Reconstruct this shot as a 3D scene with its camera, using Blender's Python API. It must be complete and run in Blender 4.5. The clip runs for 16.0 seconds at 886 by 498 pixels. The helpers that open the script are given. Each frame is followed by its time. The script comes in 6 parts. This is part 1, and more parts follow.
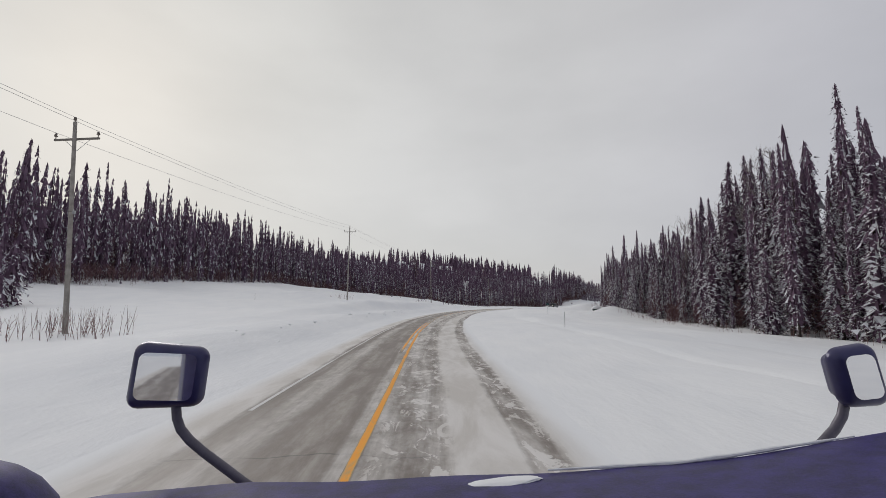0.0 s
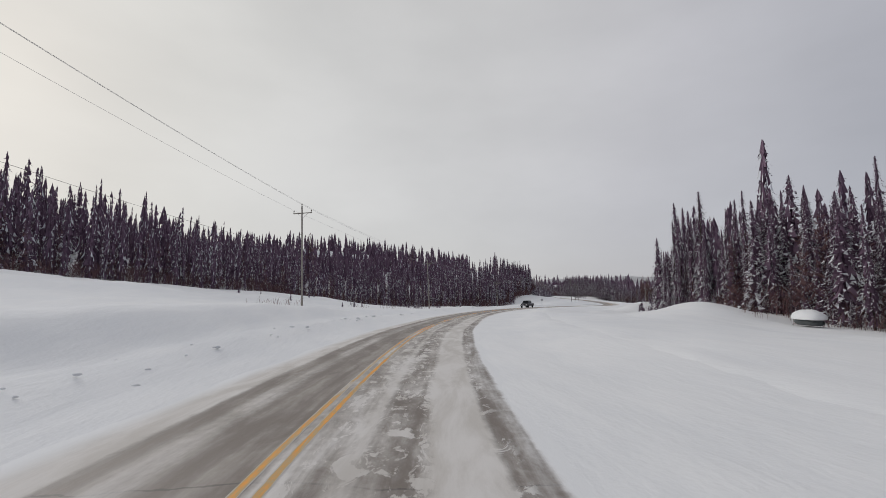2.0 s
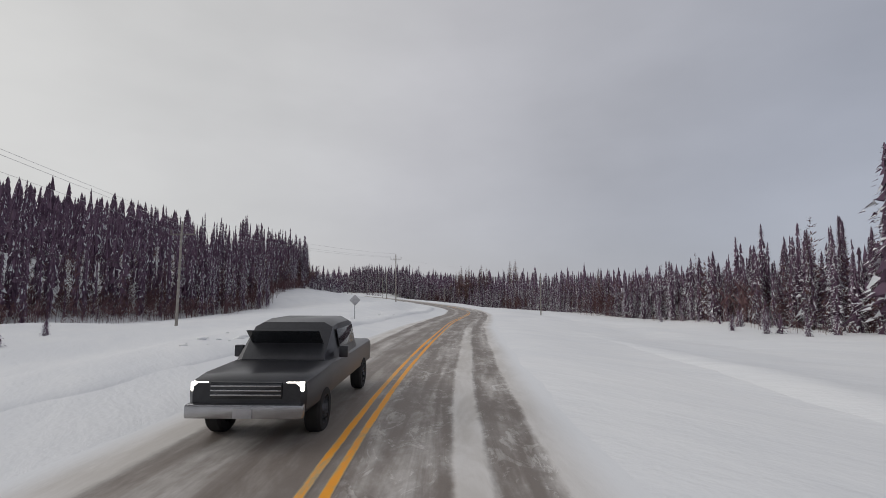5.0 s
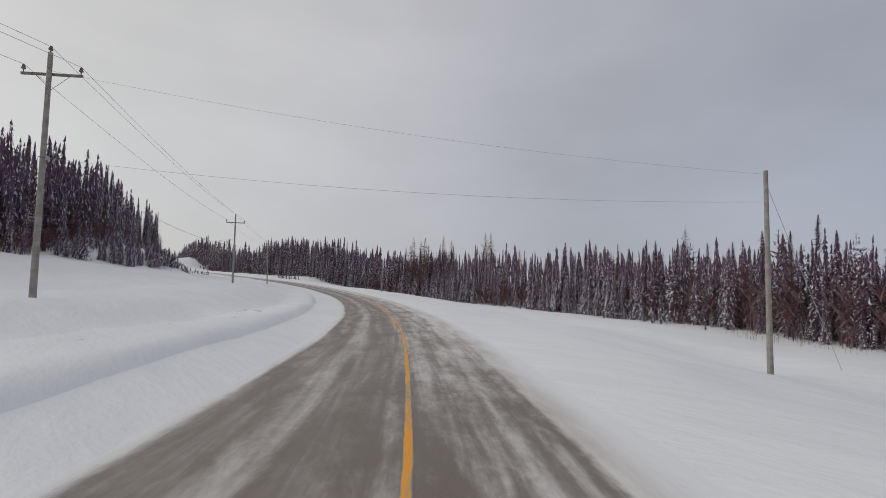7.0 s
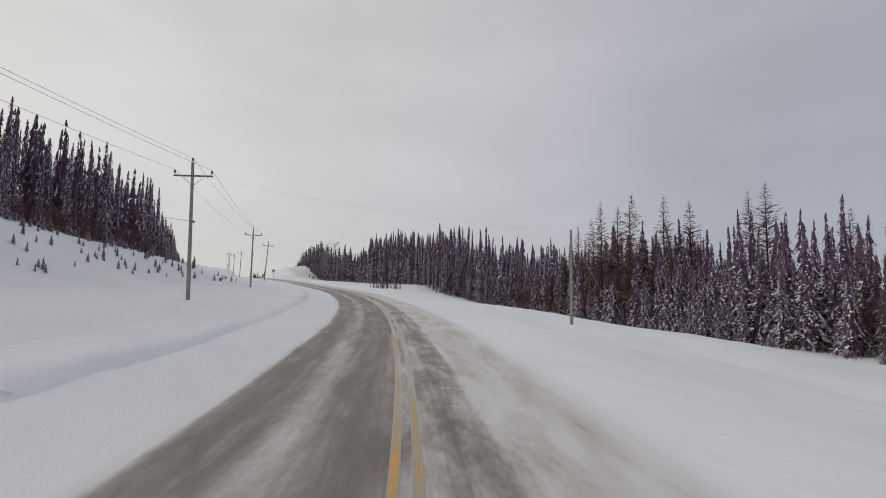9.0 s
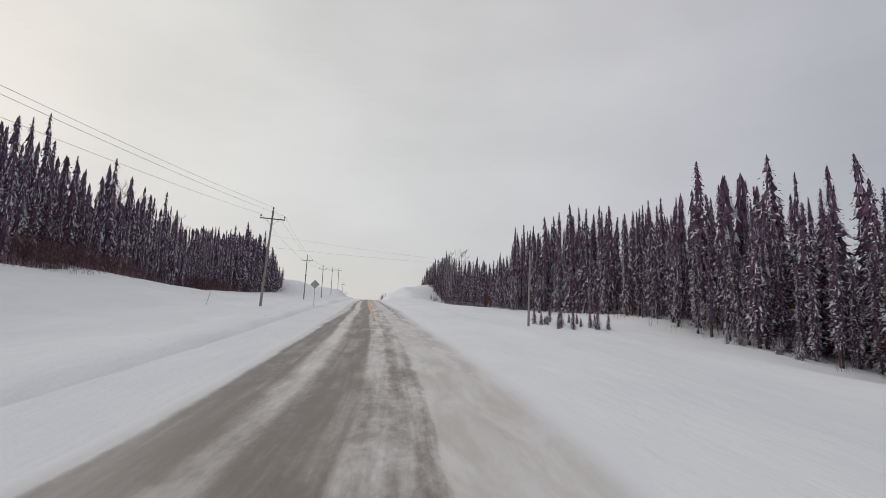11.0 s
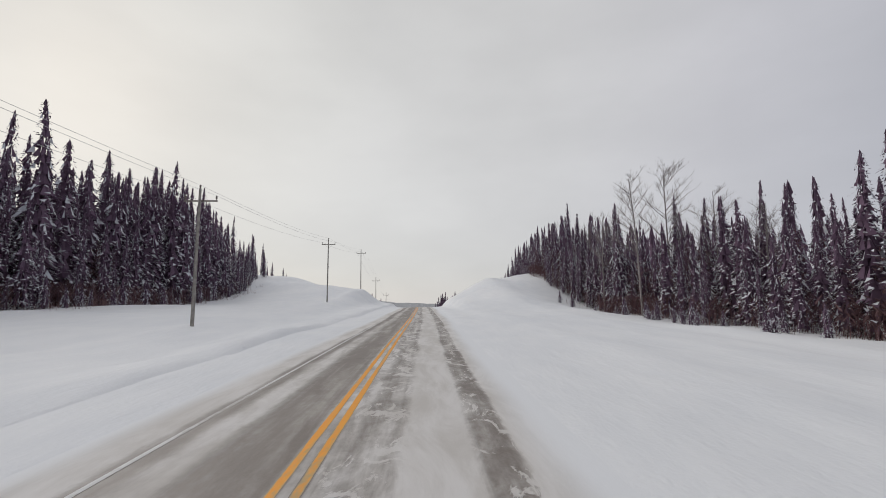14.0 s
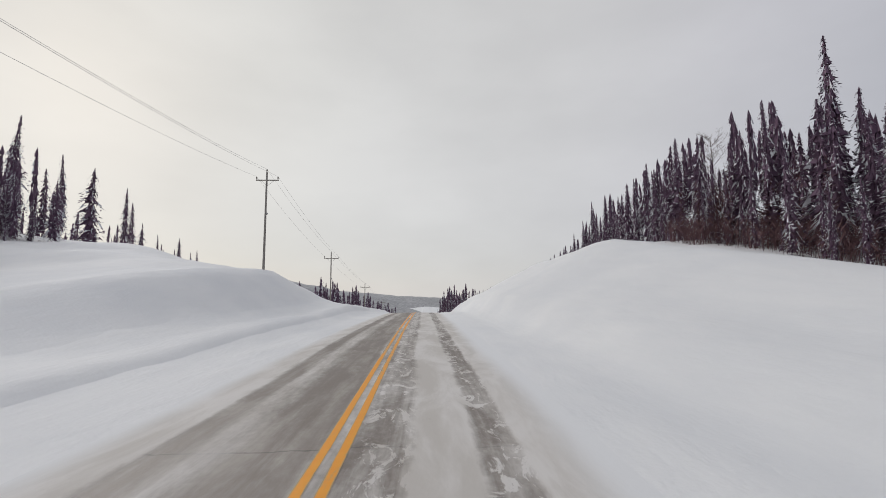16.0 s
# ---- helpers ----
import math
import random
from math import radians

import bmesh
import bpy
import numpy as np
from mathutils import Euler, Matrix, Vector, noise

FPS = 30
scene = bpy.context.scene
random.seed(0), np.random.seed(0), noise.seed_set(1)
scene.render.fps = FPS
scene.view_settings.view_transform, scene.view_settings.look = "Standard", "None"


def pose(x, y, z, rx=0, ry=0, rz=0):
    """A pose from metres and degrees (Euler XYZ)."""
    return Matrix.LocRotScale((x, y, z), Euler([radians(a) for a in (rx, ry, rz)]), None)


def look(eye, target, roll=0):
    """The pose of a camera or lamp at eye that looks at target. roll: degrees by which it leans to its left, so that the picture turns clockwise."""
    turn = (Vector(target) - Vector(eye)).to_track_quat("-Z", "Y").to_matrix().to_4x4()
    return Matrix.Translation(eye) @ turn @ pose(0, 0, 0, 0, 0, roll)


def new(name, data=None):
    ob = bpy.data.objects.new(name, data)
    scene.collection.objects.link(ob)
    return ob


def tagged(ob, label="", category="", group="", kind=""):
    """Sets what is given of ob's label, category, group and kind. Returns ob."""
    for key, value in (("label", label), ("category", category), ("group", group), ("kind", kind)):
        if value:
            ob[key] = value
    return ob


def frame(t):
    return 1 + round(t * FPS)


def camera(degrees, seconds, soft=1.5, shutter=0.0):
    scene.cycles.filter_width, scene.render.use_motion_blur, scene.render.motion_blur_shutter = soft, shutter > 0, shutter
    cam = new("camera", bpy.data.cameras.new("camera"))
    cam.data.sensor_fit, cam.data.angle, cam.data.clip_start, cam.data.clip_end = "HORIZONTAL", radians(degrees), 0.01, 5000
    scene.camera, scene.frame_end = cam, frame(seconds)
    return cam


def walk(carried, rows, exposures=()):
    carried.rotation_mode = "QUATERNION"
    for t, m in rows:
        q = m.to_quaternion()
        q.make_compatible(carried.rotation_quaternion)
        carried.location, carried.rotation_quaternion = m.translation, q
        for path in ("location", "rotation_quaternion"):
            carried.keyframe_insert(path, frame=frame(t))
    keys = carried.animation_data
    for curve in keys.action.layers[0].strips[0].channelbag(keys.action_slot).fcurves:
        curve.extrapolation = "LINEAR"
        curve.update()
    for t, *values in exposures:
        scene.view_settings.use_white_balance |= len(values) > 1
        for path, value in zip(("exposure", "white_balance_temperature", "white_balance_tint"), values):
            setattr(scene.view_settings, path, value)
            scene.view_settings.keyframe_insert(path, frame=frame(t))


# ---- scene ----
# ---- the camera and its way ----
cam = camera(90.0, 16.0, soft=0.8)
ROWS = [
    (0.0, 0.00, 0.00, 0.00, 96.42, 0.00, 0.97),
    (0.5, -0.73, 19.11, -0.06, 95.90, -0.13, -1.15),
    (1.0, -0.61, 38.20, -0.12, 96.64, 0.80, -3.55),
    (1.5, 0.21, 57.17, -0.18, 96.57, 0.82, -6.83),
    (2.0, 2.14, 75.97, -0.26, 95.98, 0.68, -9.30),
    (2.5, 4.99, 94.60, -0.35, 96.28, 0.04, -12.59),
    (3.0, 8.97, 112.96, -0.49, 95.44, -0.13, -16.98),
    (3.5, 14.56, 130.74, -0.67, 95.04, -0.47, -22.49),
    (4.0, 21.36, 147.99, -0.88, 95.75, -0.18, -27.28),
    (4.5, 29.82, 164.47, -1.08, 95.50, -0.17, -32.43),
    (5.0, 39.76, 180.07, -1.29, 95.45, -0.22, -37.96),
    (5.5, 51.10, 194.69, -1.52, 95.35, -0.35, -43.01),
    (6.0, 63.44, 208.43, -1.80, 95.22, -0.61, -46.26),
    (6.5, 76.19, 221.79, -2.13, 94.12, -1.09, -46.51),
    (7.0, 88.60, 235.44, -2.53, 93.95, -1.53, -43.66),
    (7.5, 100.27, 249.69, -2.88, 94.48, -1.36, -39.86),
    (8.0, 110.70, 264.75, -3.14, 94.19, -0.94, -35.74),
    (8.5, 119.97, 280.42, -3.28, 94.71, -1.09, -31.46),
    (9.0, 127.80, 296.75, -3.29, 94.87, -0.99, -26.86),
    (9.5, 134.63, 313.50, -3.16, 96.62, -0.70, -22.67),
    (10.0, 140.21, 330.68, -2.90, 96.93, -0.66, -18.53),
    (10.5, 144.49, 348.22, -2.55, 97.16, -0.86, -14.10),
    (11.0, 147.37, 366.04, -2.13, 97.34, -1.36, -9.52),
    (11.5, 148.87, 384.02, -1.65, 97.91, -2.36, -5.60),
    (12.0, 149.27, 402.06, -1.15, 98.30, -1.87, -3.10),
    (12.5, 149.29, 420.05, -0.63, 98.09, -0.88, -2.75),
    (13.0, 149.26, 437.97, -0.12, 98.28, 0.62, -2.57),
    (13.5, 149.23, 455.83, 0.33, 96.67, 0.89, -2.42),
    (14.0, 149.12, 473.62, 0.71, 97.07, 0.92, -2.18),
    (14.5, 149.10, 491.29, 1.05, 98.16, 0.76, -2.00),
    (15.0, 149.12, 508.87, 1.37, 97.58, 1.07, -2.15),
    (15.5, 148.93, 526.37, 1.67, 97.60, 0.79, -2.16),
    (16.0, 148.82, 543.83, 1.95, 96.25, 0.39, -1.94),
]
walk(cam, [(t, pose(x, y, z, rx, ry, rz)) for t, x, y, z, rx, ry, rz in ROWS],
     exposures=[(0.0, -0.13, 6500, 13), (5.0, -0.15, 6500, 13), (9.5, -0.13, 6500, 13), (12.0, -0.06, 6500, 13), (16.0, -0.06, 6500, 13)])

# ---- light: a low sun behind thin winter cloud ----
SUN_AZ, SUN_EL = radians(40.0), radians(24.0)      # turned to the left of +y, above the horizon
sun_dir = Vector((-math.sin(SUN_AZ) * math.cos(SUN_EL), math.cos(SUN_AZ) * math.cos(SUN_EL), math.sin(SUN_EL)))
world = bpy.data.worlds.new("winter_sky")
scene.world = world
world.use_nodes = True
wn, wl = world.node_tree.nodes, world.node_tree.links
wn.clear()

sky = wn.new("ShaderNodeTexSky")
sky.sky_type, sky.sun_disc = "NISHITA", False
sky.sun_elevation, sky.sun_rotation = SUN_EL, -SUN_AZ
sky.air_density, sky.dust_density = 1.0, 1.0
coord = wn.new("ShaderNodeTexCoord")
# cosine to the sun: the cloud glows round it and is cooler away from it
dot = wn.new("ShaderNodeVectorMath")
dot.operation = "DOT_PRODUCT"
dot.inputs[1].default_value = sun_dir
wl.new(coord.outputs["Generated"], dot.inputs[0])
ramp = wn.new("ShaderNodeValToRGB")
ramp.color_ramp.elements[0].position, ramp.color_ramp.elements[0].color = 0.0, (0.335, 0.375, 0.445, 1)
ramp.color_ramp.elements[1].position, ramp.color_ramp.elements[1].color = 1.0, (0.725, 0.73, 0.68, 1)
for at, col in ((0.35, (0.43, 0.46, 0.522, 1)), (0.50, (0.495, 0.514, 0.556, 1)), (0.675, (0.565, 0.573, 0.592, 1)), (0.81, (0.642, 0.650, 0.640, 1)), (0.93, (0.685, 0.692, 0.664, 1))):
    e = ramp.color_ramp.elements.new(at)
    e.color = col
half = wn.new("ShaderNodeMath")
half.operation = "MULTIPLY_ADD"
half.inputs[1].default_value, half.inputs[2].default_value = 0.5, 0.5
wl.new(dot.outputs["Value"], half.inputs[0])
wl.new(half.outputs[0], ramp.inputs["Fac"])
cloud = wn.new("ShaderNodeTexNoise")
cloud.inputs["Scale"].default_value, cloud.inputs["Detail"].default_value = 1.7, 5.0
stretch = wn.new("ShaderNodeMapping")
stretch.inputs["Scale"].default_value = (1.0, 1.0, 2.2)
wl.new(coord.outputs["Generated"], stretch.inputs["Vector"])
wl.new(stretch.outputs["Vector"], cloud.inputs["Vector"])
amount = wn.new("ShaderNodeMapRange")
amount.inputs["From Min"].default_value, amount.inputs["From Max"].default_value = 0.3, 0.7
amount.inputs["To Min"].default_value, amount.inputs["To Max"].default_value = 0.90, 1.11
wl.new(cloud.outputs["Fac"], amount.inputs["Value"])
lit = wn.new("ShaderNodeVectorMath")
lit.operation = "SCALE"
wl.new(ramp.outputs["Color"], lit.inputs[0])
wl.new(amount.outputs["Result"], lit.inputs["Scale"])
bg_sky, bg_cloud, both = wn.new("ShaderNodeBackground"), wn.new("ShaderNodeBackground"), wn.new("ShaderNodeMixShader")
bg_sky.inputs["Strength"].default_value = 0.08
both.inputs["Fac"].default_value = 0.9              # nine tenths of the sky are cloud
bg_cloud.inputs["Strength"].default_value = 1.0
wl.new(sky.outputs["Color"], bg_sky.inputs["Color"])
wl.new(lit.outputs["Vector"], bg_cloud.inputs["Color"])
wl.new(bg_sky.outputs[0], both.inputs[1])
wl.new(bg_cloud.outputs[0], both.inputs[2])
world_out = wn.new("ShaderNodeOutputWorld")
wl.new(both.outputs[0], world_out.inputs["Surface"])

sun_data = bpy.data.lights.new("sun", "SUN")
sun_data.energy, sun_data.angle, sun_data.color = 0.9, radians(25), (0.955, 0.95, 0.925)
sun = new("sun", sun_data)
sun.matrix_world = look(sun_dir * 100, (0, 0, 0))

# ---- materials ----


class Mat:
    """A node material with short ways to add and join nodes."""

    def __init__(self, name, rough=0.7, metal=0.0, spec=0.3):
        self.m = bpy.data.materials.new(name)
        self.m.use_nodes = True
        self.n, self.l = self.m.node_tree.nodes, self.m.node_tree.links
        self.b = self.n["Principled BSDF"]
        self.b.inputs["Roughness"].default_value = rough
        self.b.inputs["Metallic"].default_value = metal
        self.b.inputs["Specular IOR Level"].default_value = spec

    def put(self, value, socket):
        if isinstance(value, bpy.types.NodeSocket):
            self.l.new(value, socket)
        elif value is not None:
            socket.default_value = value

    def position(self):
        return self.n.new("ShaderNodeNewGeometry").outputs["Position"]

    def local(self):
        return self.n.new("ShaderNodeTexCoord").outputs["Object"]

    def uv(self):
        return self.n.new("ShaderNodeTexCoord").outputs["UV"]

    def scaled(self, vector, scale):
        q = self.n.new("ShaderNodeMapping")
        self.put(vector, q.inputs["Vector"])
        q.inputs["Scale"].default_value = scale
        return q.outputs["Vector"]

    def noise(self, vector, scale, detail=4.0, rough=0.55, distort=0.0):
        q = self.n.new("ShaderNodeTexNoise")
        self.put(vector, q.inputs["Vector"])
        q.inputs["Scale"].default_value, q.inputs["Detail"].default_value = scale, detail
        q.inputs["Roughness"].default_value, q.inputs["Distortion"].default_value = rough, distort
        return q.outputs["Fac"]

    def span(self, value, a, b, c=0.0, d=1.0, smooth=True):
        q = self.n.new("ShaderNodeMapRange")
        q.interpolation_type = "SMOOTHSTEP" if smooth else "LINEAR"
        self.put(value, q.inputs["Value"])
        for k, v in (("From Min", a), ("From Max", b), ("To Min", c), ("To Max", d)):
            self.put(v, q.inputs[k])
        return q.outputs["Result"]

    def math(self, op, a, b=None):
        q = self.n.new("ShaderNodeMath")
        q.operation = op
        self.put(a, q.inputs[0])
        if b is not None:
            self.put(b, q.inputs[1])
        return q.outputs[0]

    def mix(self, fac, a, b):
        q = self.n.new("ShaderNodeMix")
        q.data_type = "RGBA"
        self.put(fac, q.inputs[0])
        self.put(a, q.inputs[6])
        self.put(b, q.inputs[7])
        return q.outputs[2]

    def split(self, vector):
        q = self.n.new("ShaderNodeSeparateXYZ")
        self.put(vector, q.inputs[0])
        return q.outputs

    def random(self):
        return self.n.new("ShaderNodeObjectInfo").outputs["Random"]

    def island(self):
        return self.n.new("ShaderNodeNewGeometry").outputs["Random Per Island"]

    def colour(self, value):
        self.put(value, self.b.inputs["Base Color"])
        return self

    def rough(self, value):
        self.put(value, self.b.inputs["Roughness"])
        return self

    def bump(self, height, strength, distance):
        q = self.n.new("ShaderNodeBump")
        self.put(height, q.inputs["Height"])
        q.inputs["Strength"].default_value, q.inputs["Distance"].default_value = strength, distance
        self.l.new(q.outputs[0], self.b.inputs["Normal"])
        return self


def plain(name, col, rough=0.6, metal=0.0, scale=6.0, vary=0.18, relief=0.0, spec=0.3):
    """A surface with two scales of variation in its colour."""
    m = Mat(name, rough, metal, spec)
    p = m.local()
    a, b = m.noise(p, scale), m.noise(p, scale * 9, 3.0)
    f = m.math("ADD", m.math("MULTIPLY", a, 0.65), m.math("MULTIPLY", b, 0.35))
    lo, hi = [c * (1 - vary) for c in col], [min(1, c * (1 + vary)) for c in col]
    m.colour(m.mix(m.span(f, 0.3, 0.7), (*lo, 1), (*hi, 1)))
    if relief:
        m.bump(f, 0.5, relief)
    return m.m


def snow_material():
    m = Mat("snow", 0.75, 0.0, 0.25)
    p = m.position()
    broad = m.noise(p, 0.06, 4.0)
    drift = m.noise(m.scaled(p, (1.0, 0.35, 1.0)), 0.7, 4.0)
    grain = m.noise(p, 9.0, 3.0)
    f = m.math("ADD", m.math("MULTIPLY", broad, 0.6), m.math("MULTIPLY", drift, 0.4))
    m.colour(m.mix(m.span(f, 0.3, 0.7), (0.80, 0.808, 0.815, 1), (0.885, 0.884, 0.875, 1)))
    crust = m.noise(m.scaled(p, (1.0, 0.25, 1.0)), 2.6, 4.0, 0.6, 0.6)
    m.bump(m.math("ADD", m.math("ADD", drift, m.math("MULTIPLY", crust, 0.22)), m.math("MULTIPLY", grain, 0.12)), 0.45, 0.25)
    return m.m


def road_material():
    """Worn asphalt under a film of blown snow: u is metres right of the yellow line, v metres along the road."""
    m = Mat("snowy_asphalt", 0.7, 0.0, 0.35)
    uv = m.uv()
    u = m.split(uv)[0]
    wander = m.math("MULTIPLY", m.math("SUBTRACT", m.noise(m.scaled(uv, (0.0, 0.035, 0.0)), 1.0, 2.0), 0.5), 0.9)
    u = m.math("ADD", u, wander)
    lane = m.n.new("ShaderNodeUVMap")
    lane.uv_map = "tracks"
    w = m.math("ADD", m.split(lane.outputs[0])[0], m.math("MULTIPLY", wander, 0.5))
    streak = m.noise(m.scaled(uv, (2.2, 0.10, 1.0)), 1.0, 5.0, 0.6, 0.5)
    clump = m.noise(m.scaled(uv, (2.3, 1.5, 1.0)), 1.0, 4.0, 0.6, 0.8)
    fine = m.noise(m.scaled(uv, (9.0, 4.0, 1.0)), 1.0, 3.0, 0.6)
    wisp = m.noise(m.scaled(uv, (1.2, 0.3, 1.0)), 1.0, 5.0, 0.62, 0.5)

    def band(centre, half, soft, across=None):
        away = m.math("ABSOLUTE", m.math("SUBTRACT", across or u, centre))
        return m.span(away, half, half + soft, 1.0, 0.0)

    # how bare the surface is, across the road; it changes with the shelter of the woods
    v = m.split(uv)[1]
    bend = m.math("MULTIPLY", m.span(v, 215.0, 250.0), m.span(v, 420.0, 470.0, 1.0, 0.0))
    open_end = m.math("MULTIPLY", m.span(v, 405.0, 445.0), m.span(v, 490.0, 560.0, 1.0, 0.15))
    straight = m.math("SUBTRACT", 1.0, bend)
    middle = m.math("SUBTRACT", -1.5, m.math("MULTIPLY", bend, 0.35))
    away = m.math("ABSOLUTE", m.math("SUBTRACT", u, middle))
    inner = m.math("ADD", 1.15, m.math("MULTIPLY", bend, 0.42))
    left_lane = m.math("MULTIPLY", m.span(m.math("SUBTRACT", away, inner), 0.0, 0.42, 1.0, 0.0), 0.92)
    ridge = m.math("MULTIPLY", band(-1.9, 0.12, 0.42), m.math("ADD", m.math("MULTIPLY", open_end, 0.22), 0.32))
    heap = m.math("MULTIPLY", m.math("MULTIPLY", band(-1.8, 0.3, 0.4), open_end), 0.25)
    left_bare = m.math("SUBTRACT", m.math("SUBTRACT", left_lane, ridge), heap)
    track_a = m.math("MULTIPLY", band(1.05, 0.30, 0.42, w), m.math("SUBTRACT", 0.72, m.math("MULTIPLY", open_end, 0.2)))
    track_b = m.math("MULTIPLY", m.math("MULTIPLY", band(2.95, 0.22, 0.28, w), 0.78), m.math("ADD", m.math("MULTIPLY", straight, 0.75), 0.25))
    blown = m.math("MULTIPLY", m.math("MULTIPLY", band(1.0, 1.0, 0.9), 0.66), m.math("MULTIPLY", bend, m.span(v, 318.0, 356.0, 1.0, 0.25)))
    between = m.math("MULTIPLY", band(0.25, 0.55, 0.5), m.math("SUBTRACT", 0.60, m.math("MULTIPLY", open_end, 0.15)))
    # swept almost clean into the bend, with one ridge of snow left between the wheels
    swept = m.math("MULTIPLY", m.span(v, 118.0, 150.0), m.span(v, 268.0, 296.0, 1.0, 0.0))
    ridge = m.math("MULTIPLY", band(1.95, 0.12, 0.25), m.span(v, 200.0, 235.0, 0.95, 0.15))
    clean = m.math("MULTIPLY", m.math("SUBTRACT", m.math("MULTIPLY", band(1.2, 1.55, 0.45), 0.9), ridge), swept)
    blown = m.math("MAXIMUM", blown, clean)
    bare = m.math("MAXIMUM", m.math("MAXIMUM", left_bare, m.math("MAXIMUM", between, blown)), m.math("MAXIMUM", track_a, track_b))
    # crusts of packed snow left lying across the wheel tracks
    crust = m.noise(m.scaled(uv, (1.9, 0.95, 1.0)), 1.0, 6.0, 0.68, 1.3)
    lying = m.math("MULTIPLY", m.math("MULTIPLY", m.span(crust, 0.53, 0.60), band(1.9, 1.45, 0.3)), m.math("ADD", m.math("MULTIPLY", straight, 0.85), 0.1))
    bare = m.math("SUBTRACT", bare, m.math("MULTIPLY", m.math("MULTIPLY", lying, m.math("SUBTRACT", 1.0, m.math("MULTIPLY", swept, 0.6))), 0.6))
    cover = m.math("ADD", m.math("MULTIPLY", streak, 0.4), m.math("ADD", m.math("MULTIPLY", clump, 0.25), m.math("MULTIPLY", wisp, 0.35)))
    gap = m.math("SUBTRACT", m.math("ADD", bare, m.math("MULTIPLY", m.math("SUBTRACT", fine, 0.5), 0.3)), m.math("MULTIPLY", m.math("SUBTRACT", cover, 0.47), m.math("SUBTRACT", 2.4, m.math("MULTIPLY", left_lane, 1.35))))
    # thin frost cracks across the lanes, every fifteen metres or so
    bent = m.math("ADD", m.math("DIVIDE", v, 15.0), m.math("MULTIPLY", m.noise(m.scaled(uv, (0.5, 0.4, 1.0)), 1.0, 4.0), 0.06))
    seam = m.span(m.math("ABSOLUTE", m.math("SUBTRACT", m.math("FRACT", bent), 0.5)), 0.0010, 0.0022, 1.0, 0.0)
    show = m.span(gap, 0.15, 0.95)
    stone = m.noise(uv, 30.0, 2.0)
    tar = m.mix(stone, (0.162, 0.133, 0.112, 1), (0.228, 0.192, 0.166, 1))
    rime = m.mix(m.span(streak, 0.35, 0.65), (0.215, 0.183, 0.158, 1), (0.315, 0.276, 0.242, 1))
    worn = m.mix(m.span(wisp, 0.36, 0.6), tar, rime)
    packed = m.mix(m.span(wisp, 0.35, 0.65), (0.60, 0.565, 0.52, 1), (0.74, 0.71, 0.675, 1))
    edge = m.span(m.math("ABSOLUTE", m.math("ADD", u, 0.1)), 3.2, 4.1)
    worn = m.mix(m.math("MULTIPLY", seam, 0.6), worn, (0.07, 0.06, 0.055, 1))
    m.colour(m.mix(show, m.mix(edge, packed, (0.84, 0.845, 0.845, 1)), worn))
    m.rough(m.span(show, 0.0, 1.0, 0.8, 0.55))
    m.bump(m.math("ADD", m.math("MULTIPLY", show, -1.0), m.math("MULTIPLY", fine, 0.4)), 0.5, 0.03)
    return m.m


